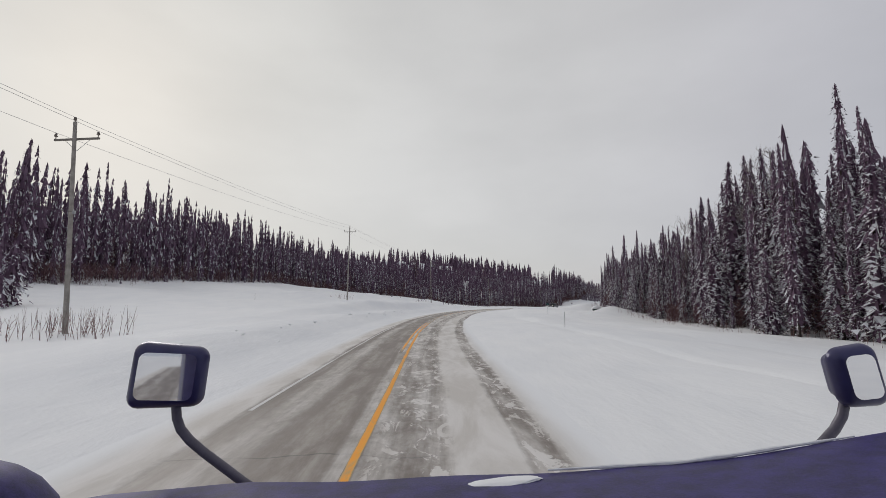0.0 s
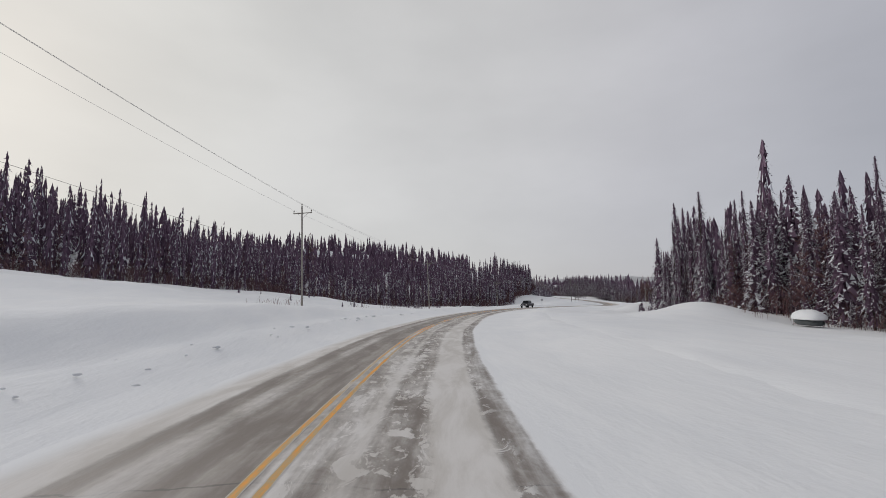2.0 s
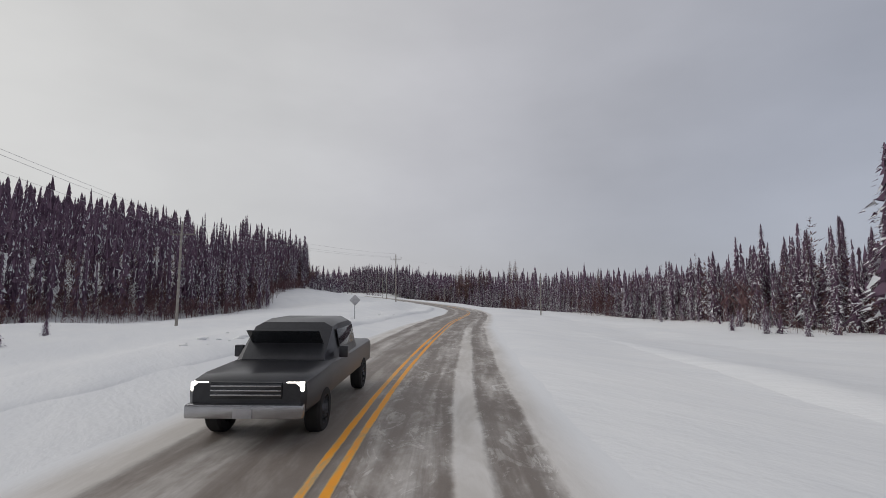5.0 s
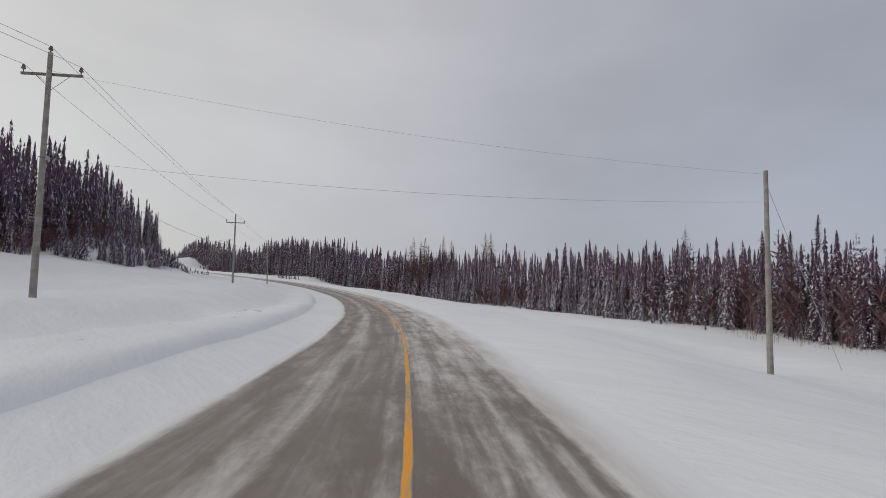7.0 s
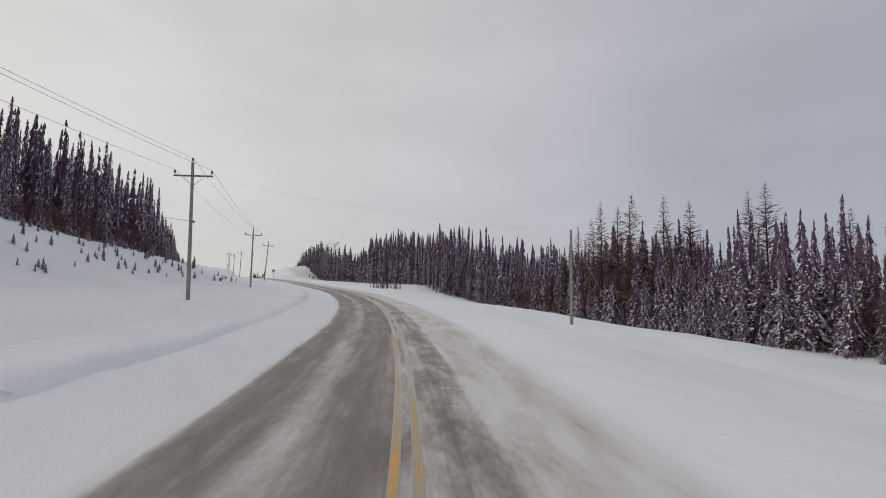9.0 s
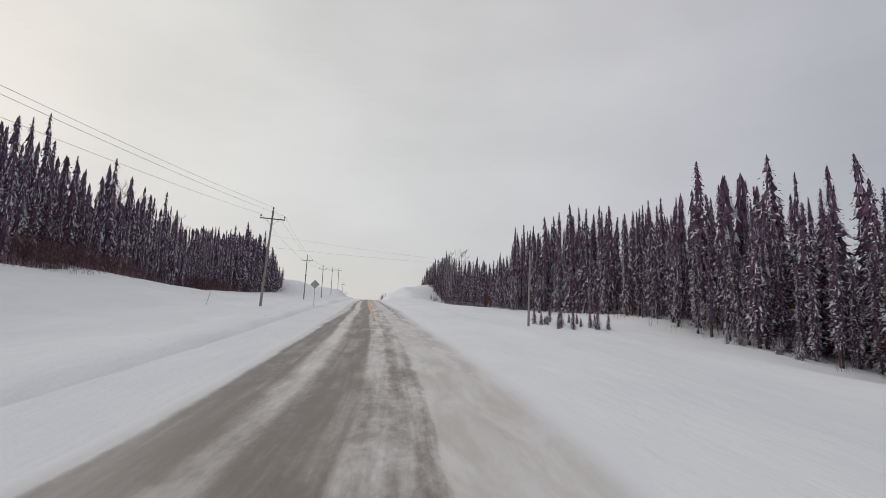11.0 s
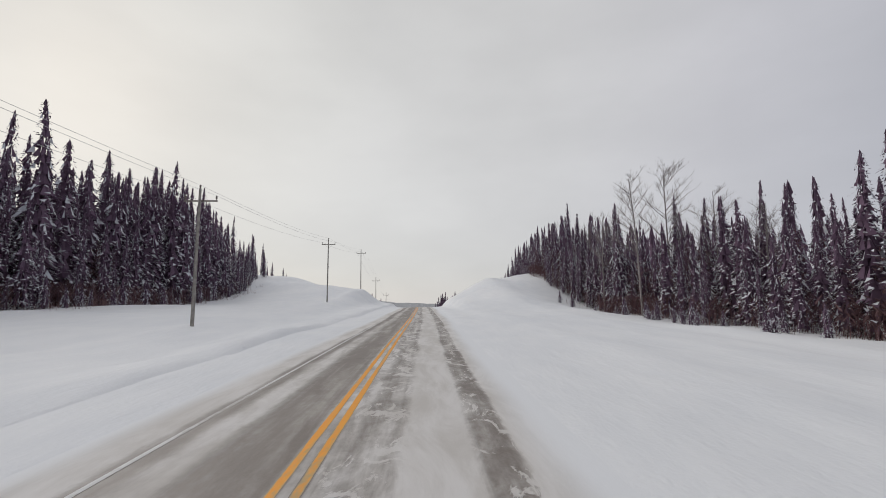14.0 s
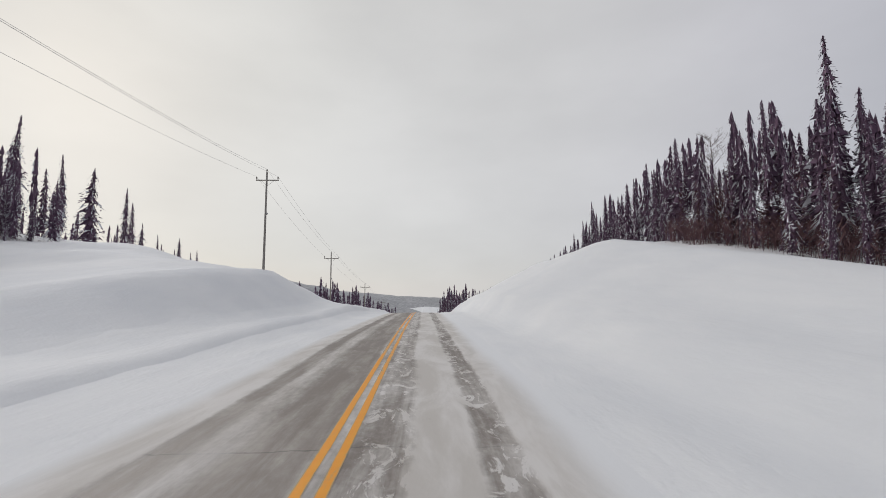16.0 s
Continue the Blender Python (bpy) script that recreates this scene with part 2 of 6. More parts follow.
def line_material():
    """Yellow paint, thinned by wear and drifted over in places along the road."""
    m = Mat("yellow_paint", 0.6, 0.0, 0.3)
    uv = m.uv()
    u, v = m.split(uv)[0], m.split(uv)[1]
    wisp = m.noise(m.scaled(uv, (1.2, 0.13, 1.0)), 1.0, 4.0, 0.6, 1.2)
    fine = m.noise(m.scaled(uv, (14.0, 5.0, 1.0)), 1.0, 3.0)
    chip = m.noise(m.scaled(uv, (7.0, 1.3, 1.0)), 1.0, 4.0, 0.65, 0.6)
    f = m.math("ADD", m.math("MULTIPLY", wisp, 0.58), m.math("ADD", m.math("MULTIPLY", chip, 0.25), m.math("MULTIPLY", fine, 0.17)))
    rim = m.math("ABSOLUTE", m.math("SUBTRACT", m.math("ABSOLUTE", u), 0.15))
    f = m.math("ADD", f, m.span(rim, 0.04, 0.076, 0.0, 0.16))

    def stretch_of(a, b, soft):
        return m.math("MULTIPLY", m.span(v, a, a + soft), m.span(v, b - soft, b, 1.0, 0.0))
    # drifted over: before the bend, where the line leaves it, and on the open stretch after it
    drift = m.math("MAXIMUM", m.math("MAXIMUM", m.math("MAXIMUM", m.math("MULTIPLY", stretch_of(36.0, 82.0, 10.0), 0.15), m.math("MULTIPLY", stretch_of(72.0, 160.0, 8.0), 0.07)), m.math("MULTIPLY", stretch_of(262.0, 334.0, 8.0), 0.05)), m.math("MAXIMUM", m.math("MULTIPLY", stretch_of(330.0, 402.0, 12.0), 0.17), m.math("MULTIPLY", stretch_of(398.0, 450.0, 10.0), 0.36)))
    lee = m.math("MULTIPLY", m.math("MULTIPLY", m.span(u, -0.05, 0.05, 1.0, 0.0), m.math("MAXIMUM", stretch_of(440.0, 470.0, 8.0), stretch_of(258.0, 288.0, 6.0))), 0.28)
    start = m.math("MULTIPLY", m.math("MULTIPLY", m.span(u, -0.05, 0.05, 1.0, 0.0), stretch_of(-90.0, 24.0, 4.0)), 0.26)
    f = m.math("ADD", m.math("ADD", f, start), m.math("ADD", drift, lee))
    paint = m.mix(m.noise(uv, 3.0), (0.90, 0.33, 0.02, 1), (0.94, 0.42, 0.035, 1))
    dust = m.mix(m.math("MAXIMUM", stretch_of(330.0, 450.0, 20.0), stretch_of(50.0, 120.0, 10.0)), (0.26, 0.225, 0.195, 1), (0.58, 0.545, 0.50, 1))
    film = m.mix(m.span(f, 0.58, 0.74), (0.52, 0.38, 0.19, 1), dust)
    m.colour(m.mix(m.span(f, 0.47, 0.64), paint, film))
    return m.m


def edge_line_material():
    """White paint along the shoulder, mostly worn off or lost under blown snow."""
    m = Mat("white_edge_paint", 0.65, 0.0, 0.3)
    uv = m.uv()
    wisp = m.noise(m.scaled(uv, (1.0, 0.08, 1.0)), 1.0, 4.0, 0.6, 0.8)
    fine = m.noise(m.scaled(uv, (16.0, 4.0, 1.0)), 1.0, 3.0)
    f = m.math("ADD", m.math("MULTIPLY", wisp, 0.7), m.math("MULTIPLY", fine, 0.3))
    m.colour(m.mix(m.span(f, 0.49, 0.62), (0.69, 0.68, 0.66, 1), (0.43, 0.395, 0.36, 1)))
    return m.m


def needle_material(name, dark, light):
    m = Mat(name, 0.85, 0.0, 0.1)
    p = m.position()
    f = m.math("ADD", m.math("MULTIPLY", m.noise(p, 0.35, 2.0), 0.5), m.math("MULTIPLY", m.island(), 0.5))
    m.colour(m.mix(m.span(f, 0.25, 0.75), dark, light))
    return m.m


SNOW = snow_material()
ASPHALT = road_material()
YELLOW = line_material()
WHITELINE = edge_line_material()
NEEDLES = needle_material("spruce_needles", (0.108, 0.067, 0.099, 1), (0.212, 0.141, 0.194, 1))
BRUSH = needle_material("bare_brush", (0.125, 0.070, 0.075, 1), (0.215, 0.130, 0.130, 1))
LARCH = needle_material("bare_larch_twigs", (0.19, 0.115, 0.110, 1), (0.31, 0.205, 0.19, 1))
BARK = plain("spruce_bark", (0.075, 0.06, 0.052), 0.9, scale=3.0, vary=0.35, relief=0.02)
BIRCH = plain("pale_bark", (0.30, 0.265, 0.25), 0.85, scale=3.0, vary=0.3)
LOAD = plain("snow_on_boughs", (0.74, 0.75, 0.77), 0.8, scale=2.0, vary=0.06)
POLEWOOD = plain("weathered_pole_wood", (0.31, 0.285, 0.255), 0.85, scale=4.0, vary=0.28, relief=0.01)
ARMWOOD = plain("grey_crossarm_wood", (0.23, 0.205, 0.18), 0.85, scale=5.0, vary=0.25)
HULL = plain("dull_dark_green_paint", (0.06, 0.07, 0.07), 0.6, scale=4.0)
NAVY = plain("dark_blue_truck_paint", (0.035, 0.032, 0.10), 0.28, 0.1, 3.0, 0.25, spec=0.5)
FROSTED = plain("frosted_blue_paint", (0.032, 0.024, 0.115), 0.5, 0.0, 16.0, 0.45, 0.004)
CARPAINT = plain("charcoal_car_paint", (0.045, 0.045, 0.05), 0.3, 0.3, 2.0, 0.2, spec=0.5)
GLASS = plain("dark_tinted_glass", (0.02, 0.022, 0.025), 0.06, 0.0, 2.0, 0.2, spec=0.6)
RUBBER = plain("black_rubber", (0.025, 0.024, 0.024), 0.85, scale=9.0)
CHROME = plain("dull_chrome", (0.45, 0.45, 0.46), 0.25, 0.95, 6.0, 0.1)
MIRROR = plain("mirror_glass", (0.86, 0.86, 0.87), 0.03, 1.0, 2.0, 0.02)
SIGNBACK = plain("bare_aluminium_sign_back", (0.50, 0.49, 0.50), 0.5, 0.5, 5.0, 0.1)
TEAL = plain("teal_sign_sheet", (0.03, 0.12, 0.13), 0.5, 0.0, 8.0, 0.15)


def hill_material():
    """Distant woods in winter: darker tree tops, snow between, haze painted into both colours."""
    m = Mat("hazed_wooded_hillside", 0.9, 0.0, 0.1)
    p = m.position()
    crowns = m.noise(m.scaled(p, (1.0, 1.0, 0.35)), 0.09, 3.0, 0.7)
    stands = m.noise(p, 0.008, 3.0)
    f = m.math("ADD", m.math("MULTIPLY", crowns, 0.7), m.math("MULTIPLY", stands, 0.3))
    # both tones lifted to pale grey, in place of haze in the air
    m.colour(m.mix(m.span(f, 0.40, 0.62), (0.36, 0.36, 0.365, 1), (0.53, 0.53, 0.53, 1)))
    return m.m


def lamp_glass():
    m = Mat("lit_headlight", 0.2)
    m.colour((0.9, 0.9, 0.85, 1))
    m.b.inputs["Emission Color"].default_value, m.b.inputs["Emission Strength"].default_value = (1.0, 0.95, 0.85, 1), 2.5
    return m.m


HILLSIDE = hill_material()
HEADLAMP = lamp_glass()
GLAZE = plain("brown_glazed_porcelain", (0.16, 0.13, 0.11), 0.3, scale=8.0, spec=0.5)
STEEL = plain("galvanised_steel", (0.42, 0.42, 0.42), 0.45, 0.8, 9.0, 0.15)
WIRE = plain("dull_aluminium_wire", (0.46, 0.455, 0.45), 0.6, 0.2, 3.0, 0.2)
CABLE = plain("black_cable_sheath", (0.05, 0.048, 0.047), 0.6, 0.0, 3.0, 0.2)

# ---- the lie of the land ----
AXIS = [(0.0, -120.0, -2.3), (0.0, -50.0, -2.35), (0.0, 0.0, -2.40), (-0.6, 38.2, -2.52), (2.1, 76.0, -2.66), (9.0, 113.0, -2.89),
        (21.4, 148.0, -3.28), (39.8, 180.1, -3.69), (63.4, 208.4, -4.20), (88.6, 235.4, -4.93), (110.7, 264.8, -5.54),
        (127.8, 296.7, -5.69), (140.2, 330.7, -5.30), (147.4, 366.0, -4.53), (149.3, 402.1, -3.55), (149.3, 438.0, -2.52),
        (149.1, 473.6, -1.69), (149.1, 508.9, -1.03), (148.8, 543.8, -0.45), (148.4, 580.0, -0.05), (148.0, 620.0, -0.6),
        (147.5, 680.0, -4.0), (147.0, 780.0, -11.0), (146.0, 1000.0, -26.0), (145.0, 1400.0, -34.0), (144.0, 2600.0, -36.0)]


def spline(points, per=24):
    """A smooth line through points, with even steps of about 1.5 m."""
    p = np.array(points)
    out = []
    for i in range(len(p) - 1):
        a, b, c, d = p[max(i - 1, 0)], p[i], p[i + 1], p[min(i + 2, len(p) - 1)]
        n = np.linalg.norm(c - b)
        m1 = (c - a) * n / (n + np.linalg.norm(b - a) + 1e-9)
        m2 = (d - b) * n / (n + np.linalg.norm(d - c) + 1e-9)
        for u in np.linspace(0, 1, per, endpoint=False):
            out.append((2 * u**3 - 3 * u**2 + 1) * b + (u**3 - 2 * u**2 + u) * m1 + (3 * u**2 - 2 * u**3) * c + (u**3 - u**2) * m2)
    out.append(p[-1])
    return np.array(out)


LINE = spline(AXIS)
STEP = np.linalg.norm(np.diff(LINE[:, :2], axis=0), axis=1)
CHAIN = np.concatenate([[0], np.cumsum(STEP)])
CHAIN -= CHAIN[48]                                  # zero where the drive begins
WAY = np.gradient(LINE[:, :2], axis=0)
WAY /= np.linalg.norm(WAY, axis=1)[:, None]


def table(*pairs):
    return np.array([p[0] for p in pairs], float), np.array([p[1] for p in pairs], float)


# along the road: where the yellow line runs, the snow banks, the foot of the poles and the forest's edges
CENTRE = table((-120, -1.4), (0, -1.4), (26, -1.65), (55, -2.15), (83, -2.2), (104, -2.0), (121, -1.68), (140, -1.45), (157, -1.73), (172, -1.75), (205, -1.15), (250, -0.5), (268, -0.15), (305, 0.0), (341, -0.1), (400, -0.75), (450, -1.65), (540, -1.7), (592, -1.3), (640, -1.3), (2700, -1.5))
BANK_L = table((-120, 0.7), (60, 0.8), (150, 0.6), (200, 0.35), (270, 0.4), (400, 0.42), (440, 0.32), (560, 0.32), (600, 0.5), (640, 1.3), (720, 0.9), (2700, 0.8))
POLE_L = table((-120, 1.0), (22, 0.4), (78, 2.5), (125, 1.5), (173, -0.1), (198, -0.7), (225, 0.2), (281, 1.7), (325, 1.9), (365, 1.0), (405, 0.7), (450, 0.6), (503, 0.4), (546, 0.7), (575, 1.2), (591, 1.8), (602, 2.6), (616, 4.4), (630, 5.2), (644, 3.0), (657, 0.4), (690, -1.6), (720, -2.0), (2700, -1.0))
EDGE_L = table((-120, -50), (0, -50), (60, -56), (100, -62), (165, -62), (200, -61), (218, -55), (235, -48), (252, -43), (276, -41), (296, -44), (330, -42), (345, -40.5), (358, -38.5), (371, -40.5), (392, -40), (402, -38.5), (413, -34), (427, -30), (440, -33), (500, -40), (560, -41), (640, -42), (665, -44), (760, -50), (2700, -60))
RISE_L = table((-120, 2.5), (30, 3.0), (60, 4.7), (80, 6.2), (116, 7.2), (132, 5.6), (156, 4.8), (170, 4.3), (180, 1.6), (200, 0.2), (225, -0.9), (252, -0.6), (274, 0.2), (292, 2.8), (312, 5.0), (334, 4.8), (346, 6.0), (358, 8.0), (371, 8.7), (392, 8.7), (402, 7.9), (413, 6.3), (427, 4.9), (440, 4.4), (471, 4.0), (490, 2.6), (530, 1.4), (580, 1.6), (605, 2.4), (615, 4.0), (626, 7.5), (645, 10.0), (690, 8.0), (740, 0.0), (800, -6.0), (900, -8.0), (2700, -4.0))
BACK_L = table((-120, 8), (60, 9), (100, 11), (164, 9), (193, 11), (232, 10), (300, 8.5), (350, 8.5), (370, 9), (400, 12), (450, 14), (490, 5), (600, 2), (640, 4), (700, 1), (2700, 0))
BANK_R = table((-120, 0.1), (90, 0.2), (120, 0.5), (160, 0.2), (280, -0.2), (370, -0.3), (450, 0.1), (560, 0.2), (585, 0.5), (620, 2.4), (660, 2.6), (720, 1.2), (800, 0.2), (2700, 0.2))
POLE_R = table((-120, 0.3), (60, -0.1), (100, 0.2), (125, 0.8), (150, -0.3), (280, -0.9), (365, -1.1), (450, -0.5), (520, -0.2), (560, 0.0), (580, 1.0), (600, 3.3), (607, 4.4), (622, 6.8), (660, 6.0), (690, 3.6), (725, 0.2), (780, -2.0), (2700, -1.0))
EDGE_R = table((-120, 36), (0, 34), (98, 31), (135, 28), (198, 29), (250, 32), (298, 34), (336, 38), (392, 40), (412, 37), (450, 32), (511, 30), (571, 31), (600, 31), (640, 31), (706, 34), (800, 40), (2700, 50))
RISE_R = table((-120, -0.5), (46, -0.8), (80, -0.4), (92, 0.4), (103, -0.5), (118, 0.2), (126, 0.7), (140, -0.8), (160, -1.5), (180, -1.0), (196, 1.2), (222, 0.2), (278, -1.2), (340, -2.4), (406, -4.4), (430, -3.2), (455, 0.0), (520, -0.4), (560, -1.1), (590, -1.0), (603, 1.0), (616, 4.5), (640, 9.0), (700, 8.5), (725, 7.6), (775, 4.0), (822, -1.0), (900, -5.0), (2700, -3.0))
BACK_R = table((-120, 1), (270, 1), (320, 5), (350, 5), (395, 8), (430, 5), (500, 1), (600, 2), (700, 2), (2700, 0))


def along(tab, s):
    return np.interp(s, tab[0], tab[1])


def value_noise(x, y, size, seed):
    """Smooth random waves between -1 and 1, on a lattice of that size."""
    x, y = np.asarray(x) / size, np.asarray(y) / size
    xi, yi = np.floor(x).astype(np.int64), np.floor(y).astype(np.int64)
    u, v = x - xi, y - yi
    u, v = u * u * (3 - 2 * u), v * v * (3 - 2 * v)

    def lattice(a, b):
        h = (a * 374761393 + b * 668265263 + seed * 974634) & 0x7FFFFFFF
        h = ((h ^ (h >> 13)) * 1274126177) & 0x7FFFFFFF
        return ((h ^ (h >> 16)) & 0xFFFF) / 32767.5 - 1
    return (lattice(xi, yi) * (1 - u) + lattice(xi + 1, yi) * u) * (1 - v) + (lattice(xi, yi + 1) * (1 - u) + lattice(xi + 1, yi + 1) * u) * v


def chainage(x, y):
    """Metres along the road, metres to its right and the road's height, for places in the plan."""
    x, y = np.atleast_1d(np.asarray(x, float)), np.atleast_1d(np.asarray(y, float))
    s, d, z = np.empty(len(x)), np.empty(len(x)), np.empty(len(x))
    for a in range(0, len(x), 20000):
        px, py = x[a:a + 20000, None], y[a:a + 20000, None]
        i = np.argmin((px - LINE[None, :, 0])**2 + (py - LINE[None, :, 1])**2, axis=1)
        ex, ey = px[:, 0] - LINE[i, 0], py[:, 0] - LINE[i, 1]
        f = ex * WAY[i, 0] + ey * WAY[i, 1]
        s[a:a + 20000] = np.clip(CHAIN[i] + f, CHAIN[0], CHAIN[-1])
        d[a:a + 20000] = ex * WAY[i, 1] - ey * WAY[i, 0]
        z[a:a + 20000] = np.interp(s[a:a + 20000], CHAIN, LINE[:, 2])
    return s, d, z


def profile(d, knots):
    """Height across the road through knots (distance, height), each an array."""
    h = knots[0][1].copy()
    for (d0, z0), (d1, z1) in zip(knots, knots[1:]):
        u = np.clip((d - d0) / (d1 - d0), 0, 1)
        h += (z1 - z0) * (u * u * (3 - 2 * u) * 0.6 + u * 0.4)
    return h


def land(x, y):
    """The snow's height at places in the plan."""
    x, y = np.atleast_1d(np.asarray(x, float)), np.atleast_1d(np.asarray(y, float))
    s, d, z = chainage(x, y)
    c = along(CENTRE, s)
    o = np.ones_like(s)
    nl, pl, el, bl = along(BANK_L, s), along(POLE_L, s), along(RISE_L, s), along(BACK_L, s)
    edge = along(EDGE_L, s)
    left = profile(-d, [(-c + 3.4, -0.12 * o), (-c + 4.4, 0.03 * o), (-c + 6.4, 0.12 * o), (-c + 7.5, nl * 0.85), (-c + 9.5, nl), (15.5 * o, pl), (-edge, el), (-edge + 28, el + bl), (-edge + 110, el + bl * 1.6)])
    nr, pr, er, br = along(BANK_R, s), along(POLE_R, s), along(RISE_R, s), along(BACK_R, s)
    edge = along(EDGE_R, s)
    right = profile(d, [(c + 3.4, -0.12 * o), (c + 4.4, 0.03 * o), (c + 7.0, 0.06 * o), (c + 9.5, nr), (16.0 * o, pr), (edge, er), (edge + 28, er + br), (edge + 110, er + br)])
    h = np.where(d < c, left, right)
    away = np.clip((np.abs(d - c) - 4.2) / 6, 0, 1)
    h += away * (0.10 * value_noise(x, y, 3.1, 3) + 0.22 * value_noise(x, y, 9.0, 5) + 0.30 * value_noise(x, y, 23.0, 9)) + np.clip(away * 3, 0, 1) * 0.03 * value_noise(x, y, 1.3, 4)
    h += 0.34 * np.clip((-d - 26) / 8, 0, 1) * np.clip((95 + d) / 20, 0, 1) * value_noise(x, y, 7.0, 23)
    # the hollow foot of the cleared slope where the bend swings left
    lift = np.clip((-d - 15.5) / np.maximum(-along(EDGE_L, s) - 15.5, 5.0), 0, 1)
    h -= 1.9 * np.sin(math.pi * lift)**2 * np.interp(s, [336, 358, 400, 430], [0, 1, 1, 0])
    # windrows left lengthwise by the plough and the wind
    h += np.clip((np.abs(d - c) - 6.5) / 3, 0, 1) * np.clip((26 - np.abs(d)) / 6, 0, 1) * (0.16 * value_noise(s * 0.05, d, 2.6, 21) + 0.10 * value_noise(s * 0.09, d, 1.5, 22))
    for bs, bd, bh, br in ((121, 23, 1.0, 7.0), (129, 25, 0.7, 6.0), (93, 27, 1.0, 4.5), (196, 25, 0.5, 6.0), (80, -30, 0.8, 8.0), (118, -34, 1.0, 9.0), (152, 24, -0.2, 5.0)):
        h += bh * np.exp(-((s - bs) / br)**2 - ((d - bd) / (br * 0.6))**2)
    # the wooded hill beyond the left-hand forest, and the hills round the valley ahead
    off = np.clip((-d - 80) / 120, 0, 1)
    h += off * 14 * np.exp(-((x + 40) / 150)**2 - ((y - 470) / 150)**2)
    h += np.clip((np.abs(d) - 150) / 500, 0, 1) * 5 * value_noise(x, y, 160.0, 17)
    return z + h


def spot(s, d):
    """The place in the plan s metres along the road and d metres to its right."""
    x, y = np.interp(s, CHAIN, LINE[:, 0]), np.interp(s, CHAIN, LINE[:, 1])
    wx, wy = np.interp(s, CHAIN, WAY[:, 0]), np.interp(s, CHAIN, WAY[:, 1])
    return x + wy * d, y - wx * d


def stand(s, d, sink=0.0):
    """A place on the snow."""
    x, y = spot(s, d)
    return Vector((float(x), float(y), float(land(x, y)[0]) - sink))


def heading(s):
    """Degrees by which the road is turned to the left of +y."""
    return math.degrees(math.atan2(-float(np.interp(s, CHAIN, WAY[:, 0])), float(np.interp(s, CHAIN, WAY[:, 1]))))


# ---- meshes ----


def big_mesh(name, verts, faces, mats, index=None, smooth=False, uv=None, tracks=None):
    """A mesh from arrays: all faces have the same number of corners."""
    me = bpy.data.meshes.new(name)
    verts, faces = np.asarray(verts, np.float32), np.asarray(faces, np.int32)
    k = faces.shape[1]
    me.vertices.add(len(verts))
    me.vertices.foreach_set("co", verts.ravel())
    me.loops.add(faces.size)
    me.loops.foreach_set("vertex_index", faces.ravel())
    me.polygons.add(len(faces))
    me.polygons.foreach_set("loop_start", np.arange(0, faces.size, k, dtype=np.int32))
    me.polygons.foreach_set("loop_total", np.full(len(faces), k, np.int32))
    if index is not None:
        me.polygons.foreach_set("material_index", np.asarray(index, np.int32))
    me.polygons.foreach_set("use_smooth", np.full(len(faces), smooth))
    if uv is not None:
        layer = me.uv_layers.new(name="UVMap")
        layer.data.foreach_set("uv", np.asarray(uv, np.float32)[faces.ravel()].ravel())
    if tracks is not None:
        layer = me.uv_layers.new(name="tracks")
        layer.data.foreach_set("uv", np.asarray(tracks, np.float32)[faces.ravel()].ravel())
    for m in mats:
        me.materials.append(m)
    me.update(calc_edges=True)
    me.validate()
    return me


